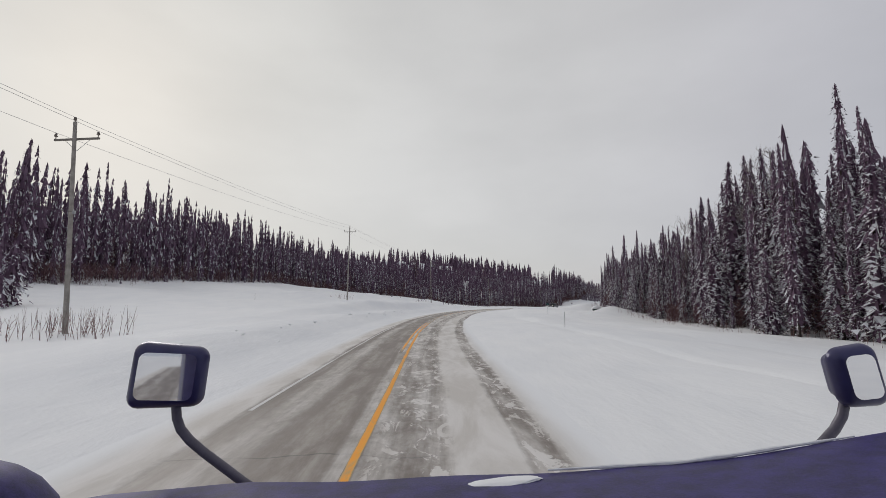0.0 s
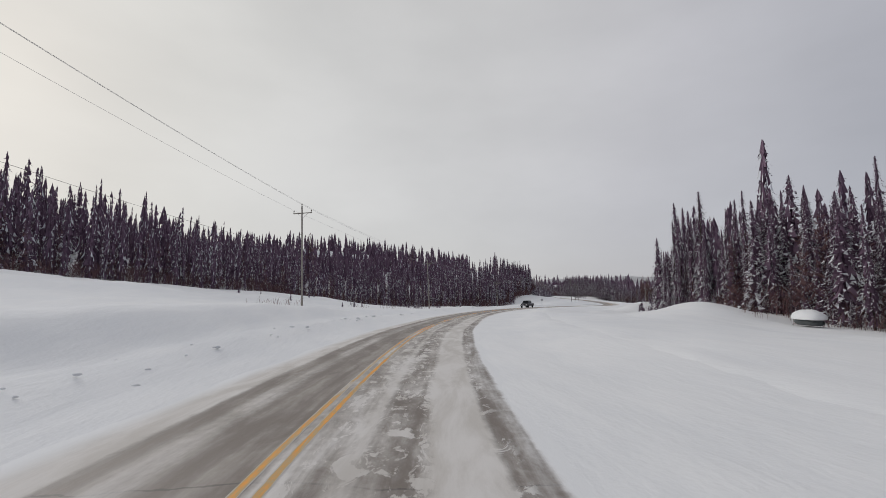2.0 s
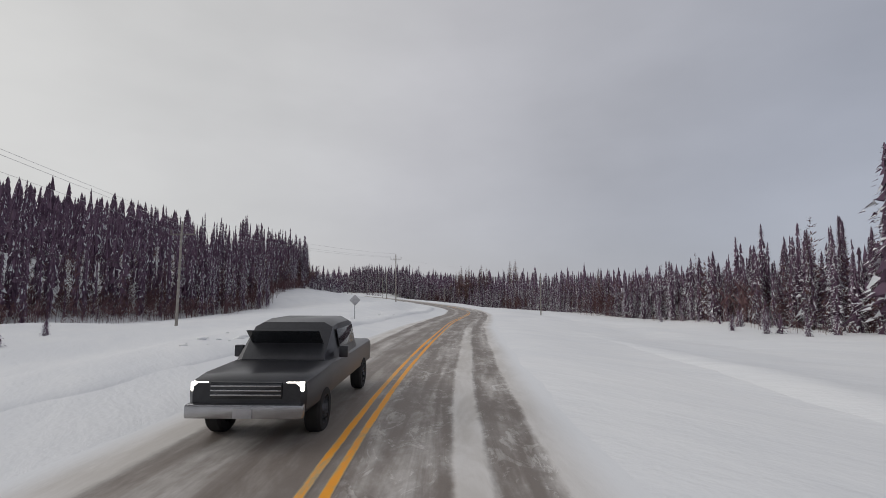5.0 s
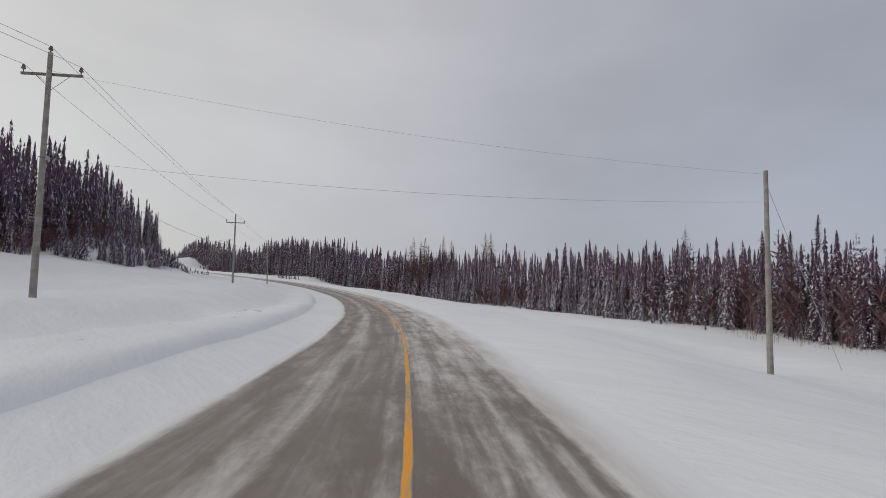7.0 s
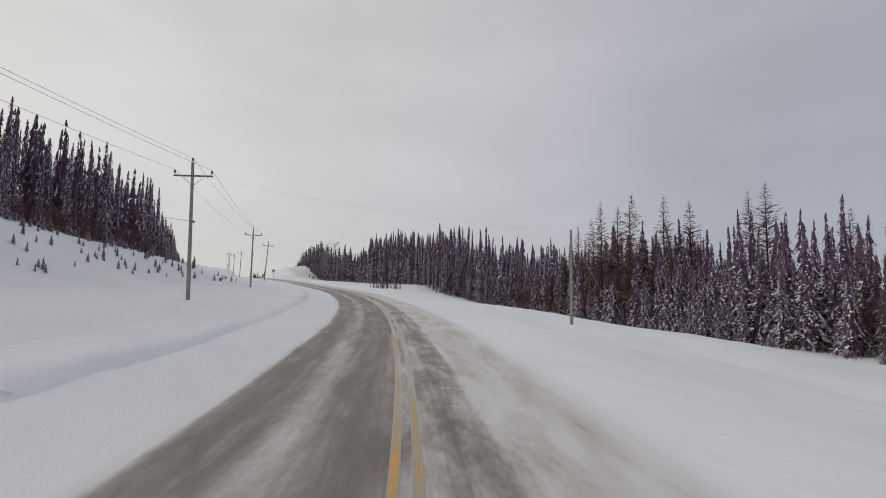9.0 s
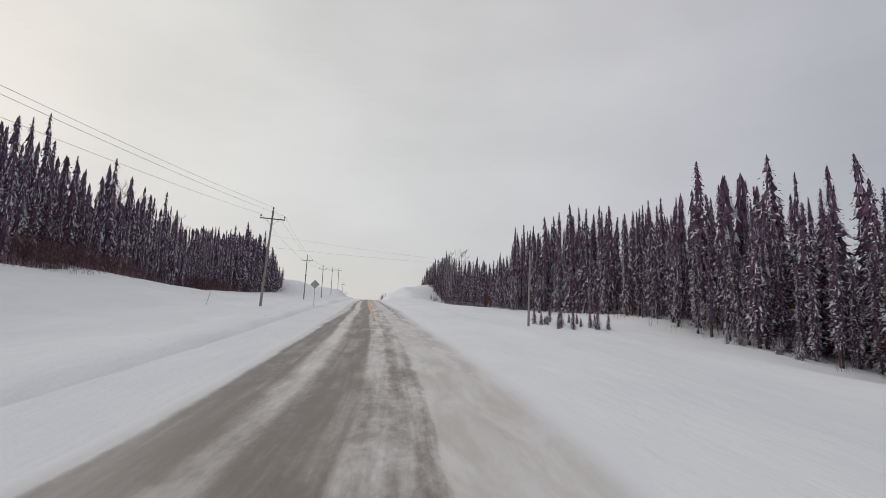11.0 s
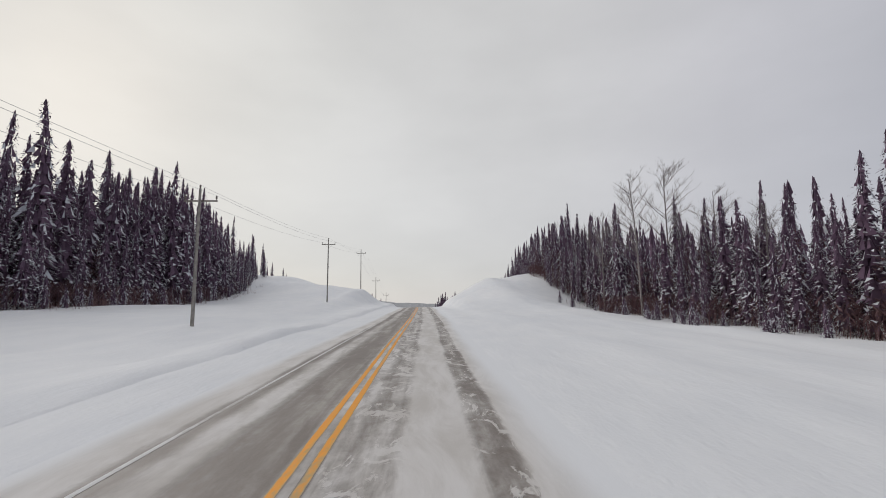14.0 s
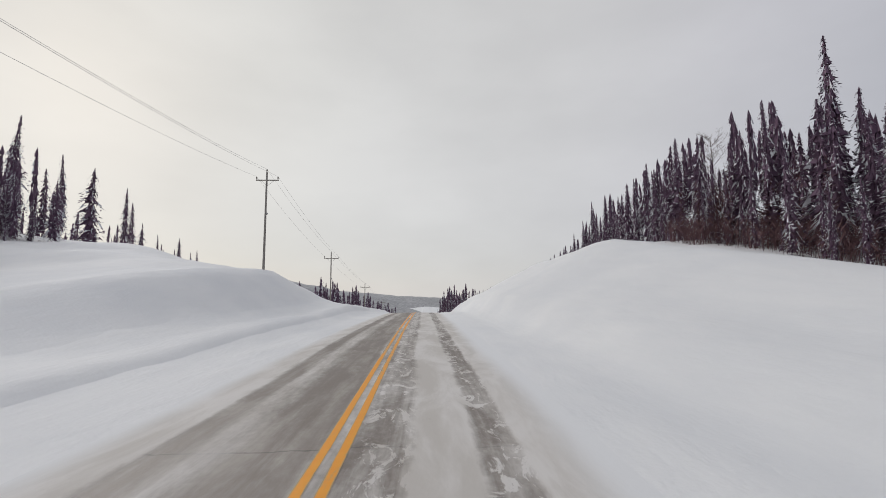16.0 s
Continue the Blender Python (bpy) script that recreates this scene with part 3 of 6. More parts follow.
class Shape:
    """Gathers corners and faces of one mesh."""

    def __init__(self):
        self.v, self.f, self.i = [], [], []

    def tube(self, points, radii, n=8, mat=0, caps=True):
        """A round bar along points, with a radius at each."""
        pts = [Vector(p) for p in points]
        start = len(self.v)
        for k, p in enumerate(pts):
            t = (pts[min(k + 1, len(pts) - 1)] - pts[max(k - 1, 0)]).normalized()
            a = t.cross(Vector((0.0, 0.0, 1.0)) if abs(t.z) < 0.9 else Vector((1.0, 0.0, 0.0))).normalized()
            if k and a.dot(last) < 0:
                a = -a
            last = a
            b = t.cross(a)
            for j in range(n):
                w = 2 * math.pi * j / n
                self.v.append(p + radii[k] * (math.cos(w) * a + math.sin(w) * b))
        for k in range(len(pts) - 1):
            for j in range(n):
                q, r = start + k * n + j, start + k * n + (j + 1) % n
                self.f.append((q, r, r + n, q + n))
                self.i.append(mat)
        if caps:
            self.f += [tuple(range(start, start + n)), tuple(reversed(range(len(self.v) - n, len(self.v))))]
            self.i += [mat, mat]
        return self

    def block(self, m, sx, sy, sz, bevel=0.0, mat=0):
        """A box of that size, its edges bevelled, at the pose m."""
        bm = bmesh.new()
        bmesh.ops.create_cube(bm, size=1.0)
        bmesh.ops.scale(bm, vec=(sx, sy, sz), verts=bm.verts)
        if bevel:
            bmesh.ops.bevel(bm, geom=bm.edges[:], offset=bevel, segments=2, affect="EDGES", profile=0.6)
        return self.take(bm, m, mat)

    def take(self, bm, m=None, mat=0):
        start = len(self.v)
        bm.verts.index_update()
        for v in bm.verts:
            self.v.append((m @ v.co) if m else v.co.copy())
        for f in bm.faces:
            self.f.append(tuple(start + v.index for v in f.verts))
            self.i.append(mat)
        bm.free()
        return self

    def turned(self, profile_points, n=16, m=None, mat=0):
        """A body turned round z through points (radius, height)."""
        start = len(self.v)
        for r, z in profile_points:
            for j in range(n):
                w = 2 * math.pi * j / n
                p = Vector((r * math.cos(w), r * math.sin(w), z))
                self.v.append(m @ p if m else p)
        for k in range(len(profile_points) - 1):
            for j in range(n):
                q, r = start + k * n + j, start + k * n + (j + 1) % n
                self.f.append((q, r, r + n, q + n))
                self.i.append(mat)
        return self

    def mesh(self, name, mats, smooth=True):
        me = bpy.data.meshes.new(name)
        me.from_pydata([tuple(v) for v in self.v], [], self.f)
        for m in (mats if isinstance(mats, (list, tuple)) else [mats]):
            me.materials.append(m)
        me.polygons.foreach_set("material_index", self.i)
        me.polygons.foreach_set("use_smooth", [smooth] * len(self.f))
        if smooth:
            me.set_sharp_from_angle(angle=radians(38))
        me.update()
        return me


def part(name, me, parent, label=""):
    ob = new(name, me)
    ob.parent = parent
    return tagged(ob, label) if label else ob


def thing(name, where, turn=0.0, label="", category="", group="", kind=""):
    ob = new(name)
    ob.empty_display_size = 0.3
    ob.matrix_world = pose(where[0], where[1], where[2], 0, 0, turn)
    return tagged(ob, label, category, group, kind)


# ---- ground ----


def steps(stops):
    """Grid lines from (start, spacing) stops."""
    out = [stops[0][0]]
    for (a, w), (b, _) in zip(stops, stops[1:]):
        n = max(1, round((b - a) / w))
        out += list(np.linspace(a, b, n + 1)[1:])
    return np.array(out)


gx = steps([(-3600, 300), (-900, 90), (-300, 20), (-100, 3.5), (-30, 1.2), (20, 1.0), (185, 2.0), (240, 8), (400, 40), (900, 300), (3600, 300)])
gy = steps([(-700, 100), (-100, 10), (-20, 1.5), (110, 1.5), (330, 2.1), (640, 2.6), (760, 5), (1000, 20), (1600, 90), (4600, 300)])
GX, GY = np.meshgrid(gx, gy)
GZ = land(GX.ravel(), GY.ravel())
nx, ny = len(gx), len(gy)
cell = (np.arange(ny - 1)[:, None] * nx + np.arange(nx - 1)[None, :]).ravel()
ground = new("ground", big_mesh("ground", np.stack([GX.ravel(), GY.ravel(), GZ], 1), np.stack([cell, cell + 1, cell + nx + 1, cell + nx], 1), [SNOW], smooth=True))
tagged(ground, "deep white wind-smoothed snow with low ploughed banks", "snow", kind="structure")

# ---- road ----
# how far the wheel tracks stray to the right within their lane
DRIFT = table((-120, 0.0), (26, 0.05), (55, 0.5), (83, 0.65), (121, 0.4), (158, -0.15), (540, -0.15), (592, -0.45), (2700, -0.3))


def strip(name, mat, lo, hi, across, lift, s0, s1, ds):
    """A ribbon along the road between two distances from its yellow line."""
    ss = np.arange(s0, s1, ds)
    us = np.linspace(lo, hi, across + 1)
    S, U = np.meshgrid(ss, us, indexing="ij")
    x, y = spot(S.ravel(), U.ravel() + along(CENTRE, S.ravel()))
    z = np.interp(S.ravel(), CHAIN, LINE[:, 2]) + lift - 0.02 * np.abs(U.ravel())
    n = across + 1
    q = (np.arange(len(ss) - 1)[:, None] * n + np.arange(across)[None, :]).ravel()
    return big_mesh(name, np.stack([x, y, z], 1), np.stack([q, q + 1, q + n + 1, q + n], 1), [mat], smooth=True, uv=np.stack([U.ravel(), S.ravel()], 1), tracks=np.stack([U.ravel() - along(DRIFT, S.ravel()), S.ravel()], 1))


road = new("road", strip("road", ASPHALT, -4.6, 4.6, 16, 0.06, -100, 1500, 1.0))
tagged(road, "two-lane asphalt highway with blown snow and bare wheel tracks", "road", kind="structure")
# the lines are lost under packed snow in some stretches
for side, s0, s1 in ((0.15, -100, 406), (0.15, 444, 1000), (-0.15, 20, 267), (-0.15, 281, 404), (-0.15, 462, 1000)):
    mark = new("road_marking", strip("road_marking", YELLOW, side - 0.075, side + 0.075, 2, 0.066, s0, s1, 1.0))
    tagged(mark, "worn yellow centre line partly covered with blown snow", "road marking", kind="structure")

for s0, s1 in ((10, 42), (504, 560)):
    mark = new("road_marking", strip("road_marking", WHITELINE, -2.72, -2.62, 1, 0.066, s0, s1, 1.0))
    tagged(mark, "worn white edge line half lost under blown snow", "road marking", kind="structure")

# ---- ploughed banks ----


def snow_bank(side, offset, height, seed, s0, s1, label, broad=1.0):
    """A crest of ploughed snow along the road; offset is its foot's distance from the yellow line."""
    ss = np.arange(s0, s1, 1.5)
    cut = [(-1.3, -1.2), (-0.4, -0.35), (0.08, 0.22), (0.28, 0.72), (0.50, 0.96), (0.85, 1.0), (1.5, 0.72), (2.6, 0.30), (4.0, -0.1), (5.6, -0.9)]
    rows = []
    tall = height * np.clip(0.72 + 0.38 * value_noise(ss, ss * 0, 11.0, seed) + 0.22 * value_noise(ss, ss * 0, 3.1, seed + 1), 0.15, 1.4)
    tall *= np.clip((s1 - ss) / 25, 0, 1) * np.clip((ss - s0) / 25, 0, 1)
    sway = 0.35 * value_noise(ss, ss * 0, 26.0, seed + 2) + 0.10 * value_noise(ss, ss * 0, 5.0, seed + 3)
    for o, u in cut:
        x, y = spot(ss, along(CENTRE, ss) + side * (offset + o * broad + sway))
        lift = np.where(u > 0, tall * u, 0.6 * u) + 0.05 * max(u, 0) * value_noise(ss, ss * 0 + o * 7, 2.2, seed + 4)
        rows.append(np.stack([x, y, land(x, y) + lift], 1))
    n = len(cut)
    v = np.stack(rows, 1).reshape(-1, 3)
    q = (np.arange(len(ss) - 1)[:, None] * n + np.arange(n - 1)[None, :]).ravel()
    quads = np.stack([q, q + n, q + n + 1, q + 1], 1)
    ob = new("snow_bank", big_mesh("snow_bank", v, quads if side < 0 else quads[:, ::-1], [SNOW], smooth=True))
    return tagged(ob, label, "snow bank", kind="structure")


snow_bank(-1, 6.5, 0.22, 61, 195, 655, "steep ploughed snow bank shaded on its roadward face")
snow_bank(1, 10.5, 0.15, 71, -60, 225, "low rounded ridge of ploughed snow beside the road", 2.0)


def snow_clods(spots, label):
    """Lumps of ploughed snow, half sunk in the bank, as one mesh."""
    r = random.Random(len(spots))
    bm = bmesh.new()
    bmesh.ops.create_icosphere(bm, subdivisions=1, radius=1.0)
    bm.verts.index_update()
    unit = np.array([v.co[:] for v in bm.verts])
    faces = np.array([[v.index for v in f.verts] for f in bm.faces])
    bm.free()
    vs, fs = [], []
    for n, (x, y, z) in enumerate(spots):
        size = 0.05 + 0.15 * r.random()**3
        q = unit * np.array([[r.uniform(0.7, 1.2) for _ in range(3)] for _ in unit]) * np.array([size * r.uniform(0.8, 1.6), size * r.uniform(0.8, 1.6), size * 0.6])
        vs.append(q + np.array([x, y, z + 0.12 * size]))
        fs.append(faces + n * len(unit))
    ob = new("snow_clods", big_mesh("snow_clods", np.concatenate(vs), np.concatenate(fs), [SNOW], smooth=True))
    return tagged(ob, label, "snow", kind="stuff")


def bank_spots(side, s0, s1, lo, hi, count, seed):
    r = random.Random(seed)
    ss = np.array([r.uniform(s0, s1) for _ in range(count)])
    dd = along(CENTRE, ss) + side * np.array([r.triangular(lo, hi, lo + 0.4 * (hi - lo)) for _ in range(count)])
    x, y = spot(ss, dd)
    return list(zip(x, y, land(x, y)))


snow_clods(bank_spots(-1, 205, 345, 6.6, 10.5, 620, 81) + bank_spots(-1, 400, 600, 6.8, 8.6, 260, 82) + bank_spots(-1, 0, 190, 6.0, 9.0, 160, 84), "scattered lumps of ploughed snow along the banks")

# ---- trees ----


def spruce_arrays(seed, whorls, boughs, snow, bare=0.06, width=0.10, spikes=3, core=0.3, club=0.0, upward=0.0, column_like=0.0, coarse=1.0, thin=1.0):
    """A narrow spruce one metre high: corners, triangles and materials (0 needles, 1 snow) of its crown."""
    r = random.Random(seed)
    v, f, i = [], [], []

    def tri(*pts, mat=0):
        k = len(v)
        v.extend(pts)
        for j in range(len(pts) - 2):
            f.append((k, k + j + 1, k + j + 2))
            i.append(mat)

    lean = (r.uniform(-0.02, 0.02), r.uniform(-0.02, 0.02))

    def girth(h):
        u = (h - bare) / (1 - bare)
        cone = (1 - u)**0.9
        column = (1 - u**2.6)**0.9
        g = width * (cone * (1 - column_like) + column * column_like) * min(1.0, 0.6 + 2.5 * u) + 0.006
        if club and 0.84 < u < 0.96:
            g *= 1 + club
        elif club and 0.66 < u <= 0.84:
            g *= 1 - 0.35 * club
        return g

    # a dark core of dense twigs
    if core:
        n = 5
        cuts = [bare + 0.01, 0.35, 0.65, 0.86] if spikes < 3 else [bare + (0.86 - bare) * j / 5 for j in range(6)]
        rings = []
        for h in cuts:
            rings.append([(girth(h) * core * r.uniform(0.4, 1.5) * (h < 0.85), h + r.uniform(-0.02, 0.02), 2 * math.pi * (j + r.uniform(-0.3, 0.3)) / n) for j in range(n)])
        for low, high in zip(rings, rings[1:]):
            for j in range(n):
                corners = (low[j], low[(j + 1) % n], high[(j + 1) % n], high[j])
                tri(*[(q * math.cos(w) + lean[0] * h, q * math.sin(w) + lean[1] * h, h) for q, h, w in corners])
    # the leader
    tri((lean[0] - 0.004, lean[1], 0.93), (lean[0] + 0.004, lean[1], 0.93), (lean[0], lean[1], 1.0))
    flake = min(coarse, 1.2)
    longest = 0.055 if width < 0.12 else 1.0
    patchy = [r.uniform(0.65, 1.2) for _ in range(11)]
    for k in range(whorls):
        u = 1 - (1 - min(0.985, max(0.0, (k + r.uniform(-0.45, 0.45)) / whorls)))**1.2
        h = bare + (1 - bare) * u
        full = girth(h) * patchy[int(u * 10.99)]
        a0 = r.uniform(0, 6.3)
        for j in range(boughs):
            if r.random() < 0.10:
                continue
            a = a0 + 2 * math.pi * (j + r.uniform(-0.4, 0.4)) / boughs
            length = full * r.uniform(0.5, 1.3) + 0.004
            drop = length * (r.uniform(0.15, 0.9) if not upward else -upward * r.uniform(0.3, 1.2))
            cx, cy = lean[0] * h, lean[1] * h
            hh = h + r.uniform(-0.012, 0.012)

            def point(angle, out, side, z):
                ca, sa = math.cos(angle), math.sin(angle)
                return (cx + ca * out - sa * side, cy + sa * out + ca * side, z)
            # small sprigs along the outer part of the bough, each hanging its own way
            for q in range(spikes):
                u1 = (q + 0.35) / spikes
                o1 = length * (0.04 + 0.74 * u1)
                lq = (min(length, longest) * r.uniform(0.36, 0.62) + 0.004) * coarse
                turn = r.uniform(-0.7, 0.7) * (1 - 0.5 * u1)
                w = lq * r.uniform(0.17, 0.32) * thin
                z1 = hh - drop * (o1 / length)**1.3
                dip = (lq * r.uniform(-0.1, 0.95) if not upward else -lq * upward)
                ca, sa = math.cos(turn), math.sin(turn)
                tip = point(a, o1 + lq * ca, lq * sa, z1 - dip)
                roll = r.uniform(-1.0, 1.0) * w
                tri(point(a, o1 - w * sa, w * ca, z1 + 0.3 * w + roll * 0.6), point(a, o1 + w * sa, -w * ca, z1 + 0.3 * w - roll * 0.6), tip)
            if r.random() < snow * (1.15 if h < 0.82 else 0.6):
                for _ in range(1 if spikes < 3 else 2 if spikes < 5 else 3):
                    b = a + r.uniform(-0.35, 0.35)
                    o1 = length * r.uniform(0.25, 0.72)
                    o2 = o1 + (min(length, longest) * r.uniform(0.14, 0.32) + 0.002) * flake
                    w = (min(length, longest) * r.uniform(0.08, 0.18) + 0.0013) * flake
                    lift = 0.003 + 0.03 * length
                    z1, z2 = hh - drop * (o1 / length)**1.3 + lift, hh - drop * (o2 / length)**1.3 - 0.25 * (o2 - o1)
                    tri(point(b, o1, 0, z1), point(b, (o1 + o2) / 2, w, (z1 + z2) / 2 - lift * 0.6), point(b, o2, 0, z2 - lift * 0.8), point(b, (o1 + o2) / 2, -w, (z1 + z2) / 2 - lift * 0.9), mat=1)
    return np.array(v), np.array(f), np.array(i)


def tiered_arrays(seed, tiers, boughs, width, column=0.5, snow=0.5, bare=0.03, sprigs=1, club=0.0, droop=0.5):
    """A dense spruce or fir one metre high, built of tiers of drooping boughs: corners, triangles and materials (0 needles, 1 snow)."""
    r = random.Random(seed)
    v, f, i = [], [], []

    def tri(a, b, c, mat=0):
        k = len(v)
        v.extend((a, b, c))
        f.append((k, k + 1, k + 2))
        i.append(mat)

    def mid(a, b, u, lift=0.0):
        return (a[0] + (b[0] - a[0]) * u, a[1] + (b[1] - a[1]) * u, a[2] + (b[2] - a[2]) * u + lift)

    bow, turn0 = r.uniform(0.0, 0.02), r.uniform(0, 6.28)
    sides = [r.uniform(0.72, 1.22) for _ in range(5)]

    def girth(u):
        g = width * ((1 - u)**0.85 * (1 - column) + max(0.0, 1 - u**3)**0.8 * column) * min(1.0, 0.72 + 1.5 * u) + 0.004
        if club:
            g *= 1 + 0.5 * club if 0.86 < u < 0.95 else 1 - 0.3 * club if 0.68 < u <= 0.86 else 1.0
        return g

    def height(q):
        return 1 - (1 - min(max(q, 0.0), 0.995))**1.3

    for k in range(tiers):
        u, step = height((k + r.uniform(-0.2, 0.2)) / tiers), 1.25 * (height((k + 1) / tiers) - height(k / tiers)) + 0.004
        h = bare + (1 - bare) * u
        full, n = girth(u) * r.uniform(0.82, 1.15), max(4, round(boughs * (1 - 0.45 * u)))
        cx, cy = bow * math.sin(3 * h) * math.cos(turn0), bow * math.sin(3 * h) * math.sin(turn0)
        top = min(h + step * 1.25, 1.0)
        heart = girth(min(1.0, u + step)) * 0.22 if u < 0.93 else 0.0015
        a0 = r.uniform(0, 6.28)

        def at(angle, out, z):
            return (cx + out * math.cos(angle), cy + out * math.sin(angle), z)
        notch = [at(a0 + math.pi * (2 * j - 1) / n, full * r.uniform(0.34, 0.62), h - full * droop * r.uniform(0.1, 0.5)) for j in range(n)]
        inner = [at(a0 + 2 * math.pi * j / n, heart, top + step * r.uniform(-0.25, 0.25)) for j in range(n)]
        for j in range(n):
            a = a0 + 2 * math.pi * (j + r.uniform(-0.28, 0.28)) / n
            reach = full * r.uniform(0.6, 1.3) * sides[int(a * 0.796) % 5]
            tip = at(a, reach, h - reach * droop * r.uniform(0.5, 1.6))
            left, right, core = notch[j], notch[(j + 1) % n], inner[j]
            if sprigs < 2:
                tri(left, tip, core)
                tri(tip, right, core)
            else:
                # a short dark heart, and sprays of needles along the outer bough
                knee = mid(core, tip, r.uniform(0.38, 0.6))
                tri(mid(left, core, 0.3), knee, core)
                tri(knee, mid(right, core, 0.3), core)
                if j % 2:
                    tri(mid(left, core, 0.3), core, inner[j - 1])
            ca, sa = math.cos(a), math.sin(a)
            spread = full * math.pi / n
            for q in range(sprigs):
                o = 0.30 + 0.68 * (q + r.uniform(0.1, 0.9)) / sprigs
                across = r.uniform(-1.0, 1.0) * spread * o * (1.15 - 0.7 * o)
                b = mid(core, tip, o)
                e = (0.5 * reach + 0.25 * full) * r.uniform(0.30, 0.55) * (1.2 - 0.5 * o) + 0.003
                yaw = r.uniform(-0.9, 0.9)
                cb, sb = math.cos(a + yaw), math.sin(a + yaw)
                w, tilt = e * r.uniform(0.16, 0.34), r.uniform(-0.7, 0.7)
                bx, by, bz = b[0] - sa * across, b[1] + ca * across, b[2] - 0.35 * abs(across)
                dip = e * r.uniform(0.1, 0.95)
                tri((bx - sb * w, by + cb * w, bz + w * tilt), (bx + sb * w, by - cb * w, bz - w * tilt), (bx + cb * e, by + sb * e, bz - dip))
                if sprigs > 1 and r.random() < snow * (0.95 if u < 0.8 else 0.5):
                    g, x_ = r.uniform(0.5, 1.0), r.uniform(0.8, 1.7)
                    lift = 0.05 * e + 0.0008
                    tri((bx - sb * w * x_, by + cb * w * x_, bz + w * tilt + lift), (bx + sb * w * x_, by - cb * w * x_, bz - w * tilt + lift), (bx + cb * e * g, by + sb * e * g, bz - dip * g + lift), 1)
            if r.random() < snow * (0.85 if u < 0.8 else 0.4) * (1.0 if sprigs < 4 else 0.6):
                up = 0.05 * reach + 0.0012
                a1, a2 = r.uniform(0.05, 0.35), r.uniform(0.4, 0.75)
                side = left if r.random() < 0.5 else right
                tri(mid(tip, core, a1, up), mid(tip, core, a2, up), mid(mid(tip, core, r.uniform(0.25, 0.6), up), side, r.uniform(0.25, 0.6)), 1)
    # the leader
    lx, ly = bow * math.sin(3) * math.cos(turn0), bow * math.sin(3) * math.sin(turn0)
    tri((lx - 0.0035, ly, 0.95), (lx + 0.0035, ly, 0.95), (lx, ly, 1.004))
    tri((lx, ly - 0.0035, 0.95), (lx, ly + 0.0035, 0.95), (lx, ly, 1.004))
    return np.array(v), np.array(f), np.array(i)


def trunk_mesh(name):
    return Shape().tube([(0, 0, -0.03), (0, 0, 0.1), (0, 0, 0.5), (0, 0, 0.95)], [0.012, 0.0095, 0.006, 0.0015], 6).mesh(name, BARK)


def sow(edge, s0, s1, sign, rows, seed):
    """Places (s, d, row) for a forest behind an edge; rows are (depth, spacing)."""
    r = random.Random(seed)
    out = []
    for k, (depth, gap) in enumerate(rows):
        s = s0 + r.uniform(0, gap)
        while s < s1:
            e = along(edge, s) + sign * (depth + r.uniform(-0.9, 1.2) + 1.6 * math.sin(s * 0.11 + k) * (k < 3))
            out.append((s, e, k))
            s += gap * r.uniform(0.45, 1.6)
    return out


ROWS_DEEP = [(0.6, 2.0), (2.4, 1.8), (4.4, 1.9), (6.8, 2.3), (9.5, 2.6), (13, 3.0), (17, 3.5), (22, 4.2), (28, 5.0), (36, 6.0), (46, 7.0), (60, 9.0), (78, 10.0)]
HEIGHT_L = table((-120, 15), (40, 15), (60, 16.5), (116, 15.5), (150, 14), (170, 13.2), (200, 12.2), (230, 11.6), (260, 11), (300, 11.0), (345, 12), (360, 13.4), (400, 13.4), (425, 12.5), (434, 10.5), (440, 13), (480, 15), (500, 15.5), (530, 14.5), (560, 17), (585, 20), (606, 24), (622, 19), (636, 20), (650, 17), (670, 11), (700, 6), (750, 8), (775, 19), (1000, 19), (2700, 9))
HEIGHT_R = table((-120, 16), (35, 17), (56, 20), (66, 18), (75, 16.5), (84, 13.5), (100, 12.5), (112, 11), (122, 11.5), (133, 14.3), (142, 15.3), (165, 14.2), (182, 12.4), (200, 11.5), (250, 9.5), (285, 8.2), (314, 8.2), (328, 9.4), (350, 10), (366, 10), (382, 12), (398, 12.5), (420, 12), (445, 15), (470, 15), (485, 17.5), (511, 17.5), (516, 12.3), (560, 13.0), (590, 13.5), (612, 14.5), (640, 13.5), (690, 8.5), (760, 6), (795, 7), (805, 17), (940, 17), (2700, 9))
# stretches with no forest: the gap where the left wood ends on the cut
places = sow(EDGE_L, -25, 28, -1, ROWS_DEEP[:3], 10) + sow(EDGE_L, 28, 436, -1, ROWS_DEEP[:8], 11) + sow(EDGE_L, 140, 340, -1, [(15, 2.8), (25, 3.2), (32, 3.8), (52, 5.0)], 41) + sow(EDGE_L, 440, 622, -1, ROWS_DEEP[:8], 13) + sow(EDGE_L, 622, 640, -1, ROWS_DEEP[:3], 18)
places += sow(EDGE_R, 6, 270, 1, ROWS_DEEP[:5], 14) + sow(EDGE_R, 270, 430, 1, ROWS_DEEP[:8], 19) + sow(EDGE_R, 238, 446, 1, [(0.2, 1.1)], 44) + sow(EDGE_R, 238, 446, 1, [(1.7, 1.2)], 45) + sow(EDGE_R, 238, 446, 1, [(3.2, 1.3)], 46) + sow(EDGE_R, 430, 790, 1, ROWS_DEEP[:5], 20) + sow(EDGE_R, 448, 520, 1, [(3.4, 2.2), (8.0, 2.4), (12, 2.8), (16, 3.0)], 43)
